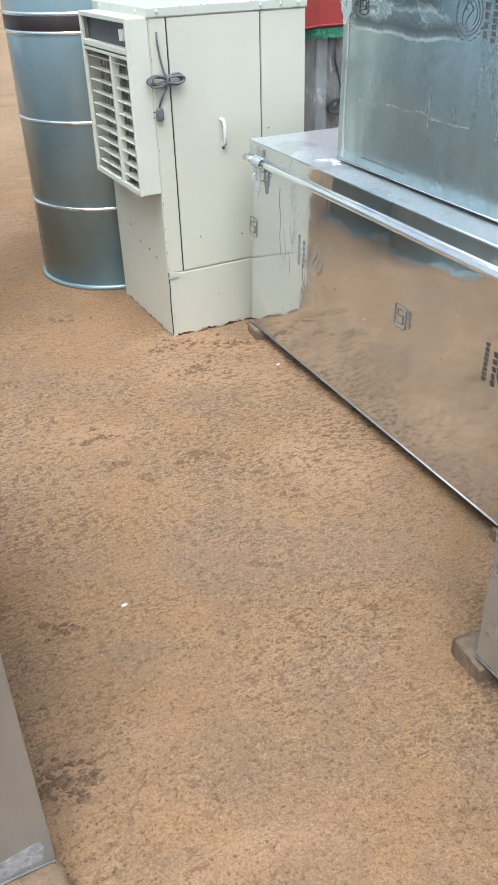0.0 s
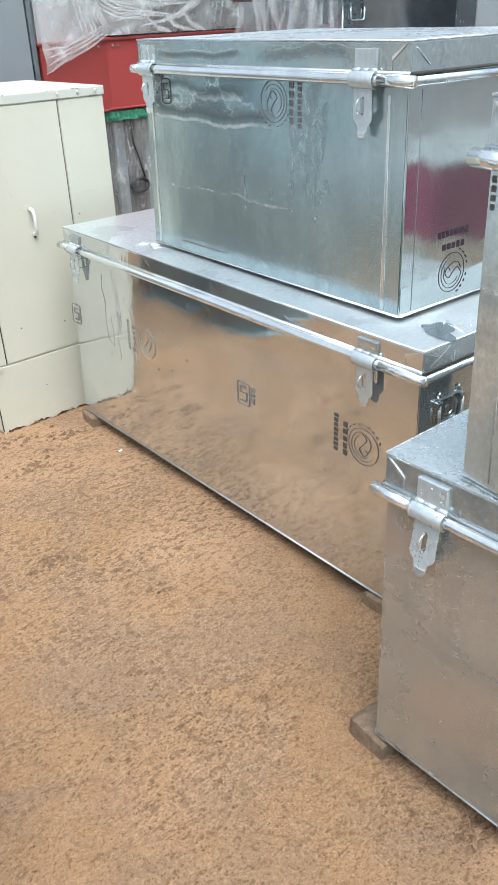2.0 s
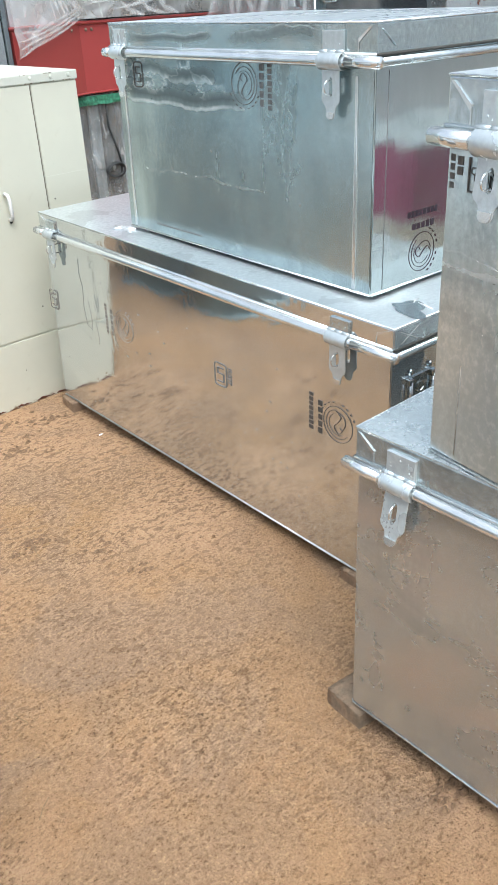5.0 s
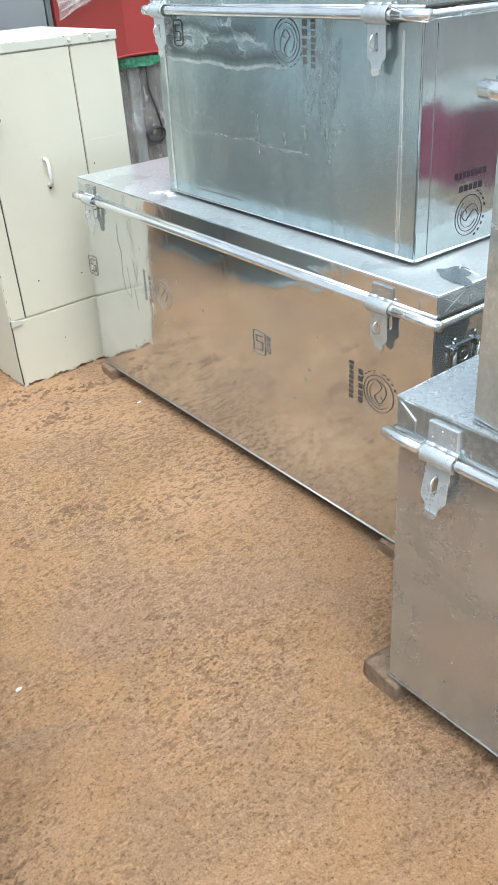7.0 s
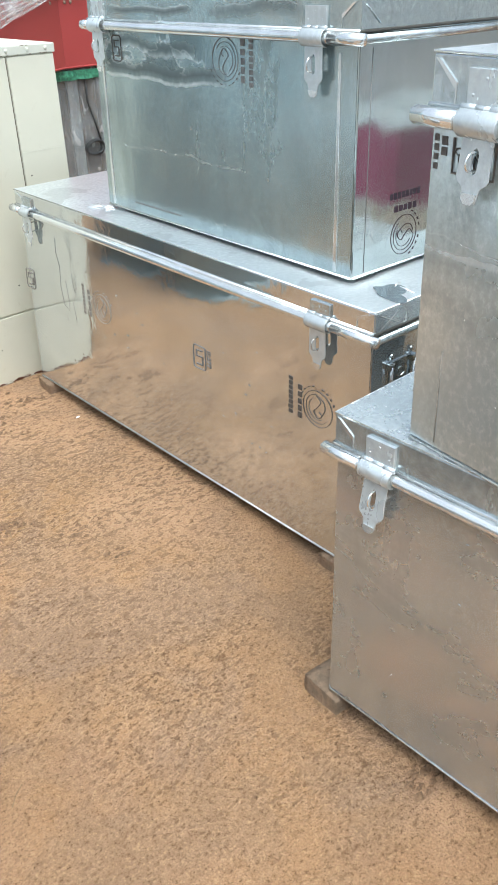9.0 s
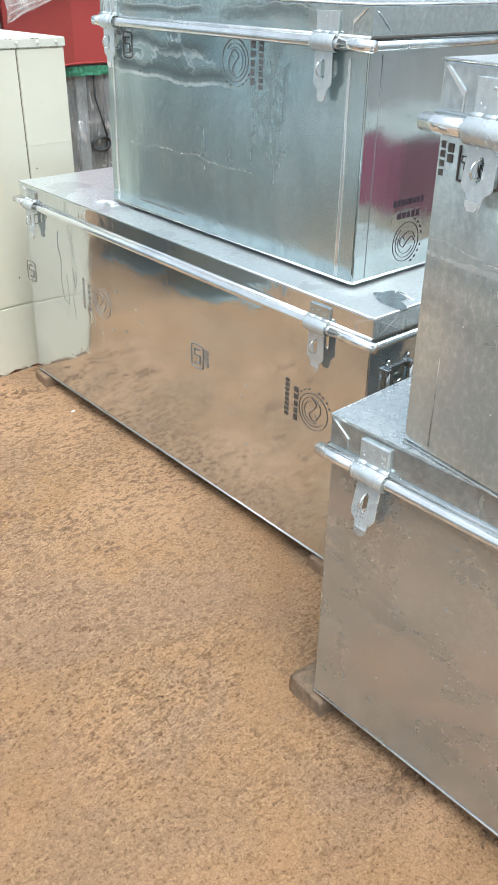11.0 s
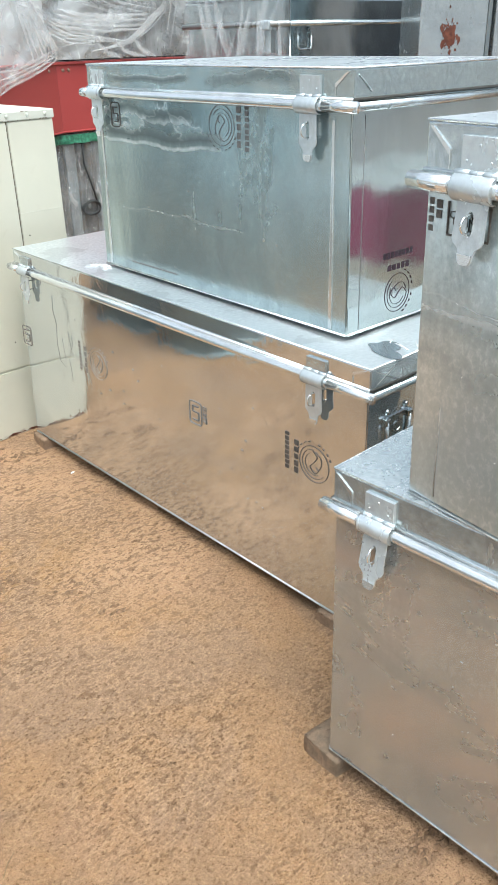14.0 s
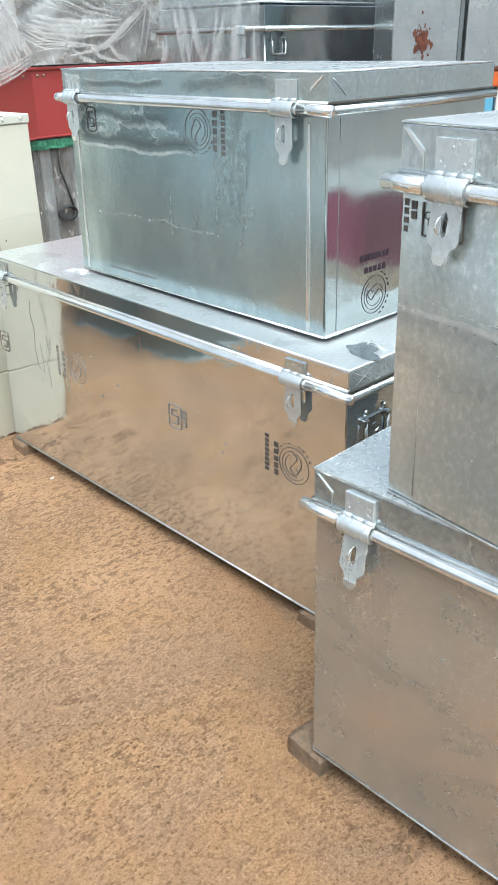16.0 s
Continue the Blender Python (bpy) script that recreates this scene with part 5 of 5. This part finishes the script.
def load_on_chest():
    """Boards and a broom bundle lying on the red chest under clear film."""
    pb = thing("board_pack", pose(0, 0, 0), "pale grey board pack standing on the red chest", "board pack")
    part("board", prism([(1.96, 4.16), (2.45, 4.43), (2.45, 4.47), (1.96, 4.20)], "z", 1.440, 1.90), M["greyboard"], pb)
    part("board", prism([(1.97, 4.22), (2.44, 4.49), (2.44, 4.53), (1.97, 4.26)], "z", 1.440, 1.87), M["greyboard"], pb)
    st = thing("sheet_stack", pose(2.50, 4.46, 1.440), "stack of dark corrugated sheets on the red chest", "stack")
    rnd = random.Random(12)
    z = 0.001
    for i in range(18):
        t = rnd.uniform(0.012, 0.018)
        dx, dy = rnd.uniform(-0.012, 0.012), rnd.uniform(-0.02, 0.0)
        sb = bmesh.new()
        n = 90
        edge = [(dx + 1.32 * k / n, dy + 0.006 * math.sin(k * 1.9)) for k in range(n + 1)]
        prism(edge + [(1.32 + dx, 0.42), (dx, 0.42)], "z", z, z + t, sb)
        part("sheet", sb, M["slab"], st)
        z += t + 0.006
    # added black backing, so the gaps between the sheets read as dark
    part("core", box(0.015, 1.30, 0.02, 0.40, 0.002, z - 0.008), M["void"], st)
    # broom heads: a bundle of bent fibres
    fb = bmesh.new()
    rnd = random.Random(21)
    for i in range(620):
        x, zz = 2.49 + abs(rnd.gauss(0.0, 0.10)) + rnd.uniform(0, 0.05), 1.455 + abs(rnd.gauss(0.0, 0.065))
        y = 4.405 + rnd.uniform(-0.015, 0.03)
        a, l = rnd.uniform(-0.9, 0.9), rnd.uniform(0.06, 0.16)
        dx, dz = l * math.cos(a) * rnd.choice((-1, 1)), l * math.sin(a) * 0.5
        k = rnd.uniform(-0.04, 0.04)
        tube([(x - dx / 2, y, max(1.448, zz - dz / 2)), (x, y + k * 0.4, max(1.450, zz + k)), (x + dx / 2, y, max(1.448, zz + dz / 2))], 0.0018, 3, fb, caps=False)
    tagged(part("broom_bundle", fb, M["fibre"]), "bundle of brown broom fibres lying on the red chest", "broom", kind="stuff")
    # film drawn over all of it and down the slanting front
    cover = thing("plastic_cover", pose(0, 0, 0), "crumpled clear plastic sheet drawn over the load on the red chest", "plastic sheet")
    bm = bmesh.new()
    nu, nv = 90, 46
    grid = []
    for i in range(nu + 1):
        u = i / nu
        x = 1.935 + 1.62 * u
        row = []
        for j in range(nv + 1):
            v = j / nv
            low = 1.300 + 0.150 * min(1.0, max(0.0, (x - 1.94) / 0.50)) ** 0.8
            z = 1.92 - v * (1.92 - low)
            crease = noise.noise((u * 8 + v * 4.2, v * 2.0 - u * 2.5, 4.0)) * 0.014 + noise.noise((u * 22 + v * 14, v * 6, 9.0)) * 0.005
            y = front_of_chest(x) - 0.030 + 0.020 * (1 - v) + min(0.012, crease)
            row.append(bm.verts.new((x + 0.012 * noise.noise((v * 6, u * 4, 1)), y, z)))
        grid.append(row)
    for i in range(nu):
        for j in range(nv):
            bm.faces.new((grid[i][j], grid[i][j + 1], grid[i + 1][j + 1], grid[i + 1][j]))
    part("sheet", bm, M["film"], cover, smooth=True)
    def ribbon(pts, width, seed):
        """A flat gathered fold of film, pointed at both ends."""
        fine = []
        for (x0, z0), (x1, z1) in zip(pts, pts[1:]):
            for q in range(6):
                t = q / 6
                fine.append((x0 + (x1 - x0) * t, z0 + (z1 - z0) * t + 0.004 * noise.noise((x0 * 9 + t * 2, z0 * 9, seed))))
        fine.append(pts[-1])
        n, rb = len(fine), bmesh.new()
        for layer, share in enumerate((1.0, 0.66, 0.40, 0.20)):
            rows = []
            for k, (x, z) in enumerate(fine):
                (xa, za), (xb, zb) = fine[max(0, k - 1)], fine[min(n - 1, k + 1)]
                l = math.hypot(xb - xa, zb - za)
                w = share * width * (0.12 + 0.88 * math.sin(math.pi * (k + 0.5) / n)) * (0.8 + 0.5 * noise.noise((k * 0.4, seed, 2)))
                shift = 0.12 * width * noise.noise((k * 0.2, seed, layer * 3.0))
                row = []
                for s in (-0.5, 0.0, 0.5):
                    px, pz = x - (s * w + shift) * (zb - za) / l, z + (s * w + shift) * (xb - xa) / l
                    row.append(rb.verts.new((px, front_of_chest(px) - 0.044 - 0.0006 * layer - 0.0004 * (seed % 7), pz)))
                rows.append(row)
            for a, b in zip(rows, rows[1:]):
                for s in range(2):
                    rb.faces.new((a[s], a[s + 1], b[s + 1], b[s]))
        part("fold", rb, M["film_fold"], cover, "milky streak along a gathered fold", True)

    rnd = random.Random(77)
    lines = []
    # fan of strained creases between the boards and the long gathered fold
    for i in range(12):
        u = i / 11 + rnd.uniform(-0.02, 0.02)
        lines.append((((2.36 + 0.62 * u, 1.79 + 0.06 * min(1.0, 2 * u)), (2.72 + 0.40 * u, 1.70 + 0.055 * u), (3.05 + 0.21 * u, 1.622 + 0.16 * u)), rnd.choice((0.004, 0.007, 0.012))))
    # the long fold and its companions
    for d, w in ((0.0, 0.036), (0.022, 0.014), (-0.024, 0.018), (0.045, 0.008)):
        lines.append((((3.315 + d, 1.82), (3.20 + d, 1.715), (3.117 + d, 1.654), (3.03 + d, 1.59), (2.947 + d, 1.54), (2.82 + d, 1.505), (2.684, 1.489)), w))
    # milky mass over the broom heads
    for k in range(4):
        z = 1.590 + 0.024 * k
        lines.append((((2.44 + 0.02 * k, z + 0.03), (2.62, z + 0.004), (2.80, z - 0.004), (3.03 + 0.012 * k, z + 0.004)), rnd.uniform(0.030, 0.060)))
    for k in range(5):
        lines.append((((2.46, 1.51 + 0.018 * k), (2.60, 1.53 + 0.012 * k), (2.72, 1.535 + 0.006 * k), (2.93, 1.53)), rnd.uniform(0.006, 0.014)))
    # hanging creases at the far end
    for k in range(5):
        x = 3.20 + 0.06 * k + rnd.uniform(-0.02, 0.02)
        lines.append((((x + 0.05, 1.80), (x + 0.035, 1.70), (x, 1.58), (x - 0.03, 1.475)), rnd.uniform(0.006, 0.016)))
    # skirt below the fold
    for k in range(3):
        x = 2.72 + 0.12 * k
        lines.append((((x, 1.525 + 0.012 * k), (x + 0.06, 1.480), (x + 0.15 + 0.05 * (k % 2), 1.450)), rnd.uniform(0.020, 0.040)))
    # soft creases over the pale boards and the hem along the slanting front
    for k in range(9):
        a = 0.9 - 0.16 * k
        lines.append((((2.17, 1.84), (2.17 + 0.16 * math.cos(a - 1.2), 1.84 - 0.17), (2.17 + 0.30 * math.cos(a - 0.9), 1.84 - 0.34 - 0.008 * k)), rnd.uniform(0.020, 0.050)))
    for k in range(4):
        lines.append((((1.945, 1.31 + 0.034 * k), (2.10, 1.36 + 0.020 * k), (2.28, 1.40 + 0.020 * k), (2.46, 1.46 + 0.016 * k)), rnd.uniform(0.014, 0.034)))
    for k in range(5):
        lines.append((((2.30, 1.70 - 0.022 * k), (2.42, 1.66 - 0.02 * k), (2.55, 1.61 - 0.02 * k), (2.70, 1.585 - 0.016 * k)), rnd.uniform(0.008, 0.018)))
    for n, (pts, w) in enumerate(lines):
        ribbon(pts, w, n * 1.7)


sheet_box()
red_box()
wrapped_legs()
load_on_chest()


def back_trunks():
    """Two stacked old trunks behind, long side away from the yard."""
    low = thing("old_chest", pose(2.97, 3.09, 0), "old grey steel trunk with rim bar and latches", "trunk", "old trunks at the back")
    part("body", box(0.0, 1.15, 0.0, 0.76, -0.003, 1.60, 0.004), M["dark_steel"], low)
    part("lid", box(-0.010, 1.16, -0.010, 0.77, 1.602, 1.692, 0.004), M["dark_steel"], low)
    part("rim_bar", tube([(-0.018, 0.78, 1.592), (-0.018, -0.016, 1.592)], 0.012, 10), M["zinc_old"], low, smooth=True)
    part("rim_bar", tube([(-0.016, -0.018, 1.592), (1.17, -0.018, 1.592)], 0.011, 10), M["zinc"], low, smooth=True)
    part("corner_edge", tube([(0.0, 0.0, 0.0), (0.0, 0.0, 1.60)], 0.005, 8), M["zinc"], low, smooth=True)
    hb = bmesh.new()
    box(-0.040, -0.006, 0.105, 0.165, 1.565, 1.610, 0.008, hb)
    box(-0.022, -0.014, 0.112, 0.158, 1.470, 1.570, 0.003, hb)
    hs = part("hasp", hb, M["fitting"], low)
    part("staple", tube([(-0.020, 0.135, 1.545), (-0.036, 0.135, 1.54), (-0.036, 0.135, 1.505), (-0.020, 0.135, 1.50)], 0.004, 6), M["bright"], hs)
    for x in (0.085, 1.02):
        end_handle(low, x, 1.545)
    up = thing("old_chest", pose(2.97, 3.09, 1.70), "old grey steel trunk stacked on another", "trunk", "old trunks at the back")
    part("body", box(0.004, 1.14, 0.004, 0.755, -0.003, 0.50, 0.004), M["dark_steel"], up)
    part("bottom_edge", tube([(0.0, 0.76, 0.005), (0.0, 0.0, 0.005), (1.14, 0.0, 0.005)], 0.005, 6), M["zinc"], up, smooth=True)
    fl = bmesh.new()
    grid = [[fl.verts.new((2.948 + 0.012 * noise.noise((i * 0.35 + j * 0.2, j * 0.3, 5)), 3.10 + 0.74 * i / 26, 1.02 + 1.1 * j / 30)) for j in range(31)] for i in range(27)]
    for i in range(26):
        for j in range(30):
            fl.faces.new((grid[i][j], grid[i + 1][j], grid[i + 1][j + 1], grid[i][j + 1]))
    wrap = thing("plastic_wrap", pose(0, 0, 0), "loose clear plastic hanging on the old trunks", "plastic sheet")
    part("sheet", fl, M["film_thin"], wrap, smooth=True)
    # milky strips laid on for the white highlight streaks of the film
    rnd = random.Random(41)
    for k in range(11):
        y0, z0 = 3.12 + 0.065 * k, 1.62 + rnd.uniform(-0.10, 0.16)
        rb, rows = bmesh.new(), []
        lean, w = rnd.uniform(-0.10, 0.22), rnd.uniform(0.008, 0.034)
        for q in range(13):
            t = q / 12
            y, z = y0 + lean * t + 0.012 * math.sin(3 * t + k), z0 - 0.30 * t
            h = w * math.sin(math.pi * (t * 0.92 + 0.04))
            rows.append([rb.verts.new((2.932 - 0.0012 * abs(2 - abs(s - 2)), y + (s - 2) * 0.5 * h, z)) for s in range(5)])
        for a, b in zip(rows, rows[1:]):
            for s in range(4):
                rb.faces.new((a[s], a[s + 1], b[s + 1], b[s]))
        for a, b in zip(rows, rows[1:]):
            m = [rb.verts.new(v.co + Vector((-0.004, 0, 0))) for v in (a[1], a[3], b[3], b[1])]
            rb.faces.new(m)
        part("fold", rb, M["film_fold"], wrap, "milky streak along a gathered fold", True)


def right_stack():
    cab = thing("old_cabinet", pose(3.13, 2.47, 0, 0, 0, -40), "narrow galvanised cabinet side with a rust stain", "cabinet")
    part("body", box(0.0, 0.30, 0.0, 0.4, -0.003, 2.0, 0.004), M["zinc_dull"], cab)
    part("edge_fold", box(0.286, 0.304, -0.006, -0.0005, 0.0, 2.0, 0.002), M["dark_steel"], cab)
    rnd = random.Random(8)
    rb = bmesh.new()
    for i in range(170):
        x, z = 0.128 + rnd.gauss(0, 0.013), 1.525 + rnd.gauss(0, 0.030)
        r = rnd.uniform(0.0012, 0.0085) * (1.2 if abs(z - 1.525) < 0.03 else 0.6)
        n = 7
        c = [(x + r * rnd.uniform(0.2, 1.2) * math.cos(2 * math.pi * k / n), z + 2.0 * r * rnd.uniform(0.2, 1.2) * math.sin(2 * math.pi * k / n)) for k in range(n)]
        rb.faces.new([rb.verts.new((u, -0.0012 - 0.0001 * i / 7, v)) for u, v in c])
    tagged(part("rust_stain", rb, M["rust"], cab, "flaking red-brown rust"), kind="stuff")
    top = thing("old_chest", pose(3.40, 2.28, 1.405, 0, 0, -40), "grey steel trunk resting on an orange crate", "trunk", "old trunks at the back")
    part("body", box(0.0, 0.42, 0.0, 0.4, 0.003, 0.6, 0.004), M["zinc_dull"], top)
    part("bottom_edge", box(-0.004, 0.424, -0.006, 0.0, 0.0, 0.014, 0.002), M["rust"], top, "rusty bottom edge")
    cr = thing("plastic_crate", pose(3.40, 2.28, 0, 0, 0, -40), "orange topped light blue plastic crate stack", "crate")
    part("top", box(-0.06, 0.46, 0.0, 0.42, 1.335, 1.402, 0.008), M["orange"], cr, "orange plastic top")
    part("side", box(-0.03, 0.16, 0.02, 0.40, -0.003, 1.333, 0.006), M["blue"], cr, "light blue plastic side")
    part("side", box(0.17, 0.44, 0.015, 0.40, -0.003, 1.333, 0.006), M["white"], cr, "white plastic side")


back_trunks()
right_stack()


# ---- things beside and behind the walk ----
def left_trunk():
    t = trunk("steel_chest", pose(0.011, 0.948, 0.052, 0, 0, 1.0) @ pose(-0.62, 0, 0), 1.0, 0.62, 0.75, 0.668, "grey steel trunk on bricks with a worn pale label", body="zinc_old", rng=11)
    lb = prism([(0.520, 0.012), (0.600, 0.022), (0.606, 0.062), (0.595, 0.075), (0.52, 0.06)], "y", -0.0014, -0.0004)
    part("label", lb, M["label"], t, "worn pale label")
    return t


left_trunk()
brick(pose(-0.040, 0.945, -0.004, 0, 0, 96), "pinkish brick under the grey trunk", 0.056, 7)
brick(pose(-0.52, 1.06, -0.004, 0, 0, 90), "pinkish brick under the grey trunk", 0.056, 8)
brick(pose(-0.07, 1.90, -0.004, 0, 0, 90), "pinkish brick under the grey trunk", 0.056, 9)
mb = thing("maroon_chest", pose(3.20, 0.20, 0, 0, 0, 6.5), "maroon painted steel chest mirrored in a trunk end", "chest")
# unseen pale stand and lid added to cut the maroon's reflection to size
part("stand", box(0.0, 1.1, -1.0, 0.0, -0.004, 0.50, 0.006), M["zinc_top"], mb, "pale stand added to bound the mirrored maroon")
part("body", box(0, 1.1, -1.0, 0, 0.502, 0.86, 0.006), M["maroon"], mb)
part("lid", box(-0.004, 1.104, -1.004, 0.004, 0.862, 0.88, 0.006), M["zinc_top"], mb, "pale lid added to bound the mirrored maroon")
# dark block added out of view to blacken part of the old trunks' reflection
old = thing("old_chest", pose(5.0, 2.55, 0, 0, 0, 0), "unseen dark box added for the old trunks to mirror", "trunk", "old trunks at the back")
part("body", box(0, 1.1, -0.9, 0, -0.004, 1.75, 0.006), M["panel"], old)
part("lid", box(-0.01, 1.11, -0.91, 0.01, 1.752, 1.84, 0.006), M["dark_steel"], old)


# walls added out of view to give the trunk end a pale reflection
w = part("wall_south", box(-1.0, 12.0, -2.6, -2.4, -0.05, 2.0), M["wall"])
tagged(w, "unseen pale wall added to brighten the mirror image in a trunk end", "wall", kind="structure")
w = part("wall_south_east", box(2.6, 12.0, -1.45, -1.25, -0.05, 2.2), M["wall"])
tagged(w, "nearer unseen pale wall added to brighten the mirror image in a trunk end", "wall", kind="structure")
# hidden trunk, added to supply the grey and pale reflection in the trunk ends
trunk("steel_chest", pose(1.93, 0.08, -0.002), 0.86, 0.54, 0.67, 0.595, "unseen steel trunk added behind the stacked pair to be mirrored", body="zinc", rng=13)


# ---- small things on the soil ----
def crumbs():
    rnd = random.Random(5)
    bm = bmesh.new()
    for i in range(5200):
        x, y = rnd.uniform(-0.3, 2.0), rnd.uniform(0.6, 4.2)
        s = min(0.010, 0.0016 + rnd.expovariate(1 / 0.0017))
        z = soil_height(x, y)
        vs = []
        for dx, dy, dz in ((1, 0, 0), (0, 1, 0), (-1, 0, 0), (0, -1, 0), (0, 0, 0.8)):
            vs.append(bm.verts.new((x + s * (dx + rnd.uniform(-0.4, 0.4)), y + s * (dy + rnd.uniform(-0.4, 0.4)), z + s * (dz + rnd.uniform(-0.2, 0.2)) - 0.0005)))
        for k in range(4):
            bm.faces.new((vs[k], vs[(k + 1) % 4], vs[4]))
    tagged(part("soil_crumbs", bm, M["soil"]), "loose crumbs of tan soil", "soil crumbs", kind="stuff")


crumbs()


def broken_crust():
    """Places where the crust is scuffed open and damp dark crumbs lie, some also put in for shade under a trunk."""
    rnd = random.Random(15)
    bm = bmesh.new()
    # the last three spots also deepen the shade under the dull trunk
    spots = ((0.50, 2.48, 0.07, 26), (0.52, 2.27, 0.03, 9), (0.59, 2.17, 0.035, 10), (0.82, 2.21, 0.06, 22), (1.03, 2.82, 0.09, 26), (0.19, 1.59, 0.035, 12), (0.06, 1.14, 0.06, 60),
             (1.28, 2.98, 0.08, 30), (0.30, 3.04, 0.04, 10), (0.95, 2.03, 0.05, 12), (0.98, 1.85, 0.04, 9), (1.02, 3.10, 0.10, 34), (0.66, 3.60, 0.07, 14), (1.22, 0.86, 0.08, 24), (1.08, 0.72, 0.05, 40), (1.10, 0.52, 0.05, 40), (1.08, 0.33, 0.06, 36))
    for cx, cy, spread, n in spots:
        for i in range(n):
            x, y = cx + rnd.gauss(0, spread * 0.75), cy + rnd.gauss(0, spread * 0.45)
            s = rnd.uniform(0.0035, 0.0135)
            z = soil_height(x, y)
            ring = [bm.verts.new((x + s * rnd.uniform(0.6, 2.0) * math.cos(a), y + s * rnd.uniform(0.5, 1.2) * math.sin(a), z + 0.0004)) for a in (0.3, 1.6, 2.6, 3.7, 5.1)]
            tip = bm.verts.new((x + rnd.uniform(-0.3, 0.3) * s, y, z + s * rnd.uniform(0.6, 1.25)))
            for k in range(5):
                bm.faces.new((ring[k], ring[(k + 1) % 5], tip))
    tagged(part("damp_clods", bm, M["damp_soil"]), "damp dark brown crumbs where the soil crust is broken, some deepening shade under a trunk", "soil crumbs", kind="stuff")


broken_crust()


def scrap(x, y, s, name="paper_scrap", mat="white", label="small white paper scrap on the soil"):
    bm = prism([(-s, -0.35 * s), (0.2 * s, -0.5 * s), (s, -0.1 * s), (0.7 * s, 0.45 * s), (-0.6 * s, 0.4 * s)], "z", 0.0, 0.0025)
    ob = part(name, bm, M[mat])
    ob.matrix_world = pose(x, y, soil_height(x, y) + 0.001, 0, 0, 2)
    return tagged(ob, label, "scrap")


scrap(0.346, 1.610, 0.009)
scrap(1.360, 2.707, 0.010)
rnd = random.Random(31)
for i in range(10):
    x, y, a, l = rnd.uniform(0.2, 1.3), rnd.uniform(1.0, 3.6), rnd.uniform(0, 3.14), rnd.uniform(0.012, 0.035)
    tw = part("straw", tube([(-l, 0, 0), (0, 0.1 * l, 0.002), (l, 0, 0)], 0.0010, 5), M["straw"])
    tw.matrix_world = pose(x, y, soil_height(x, y) + 0.0025, 0, 0, math.degrees(a))
    tagged(tw, "short dry straw on the soil", "straw", "straws on the soil")
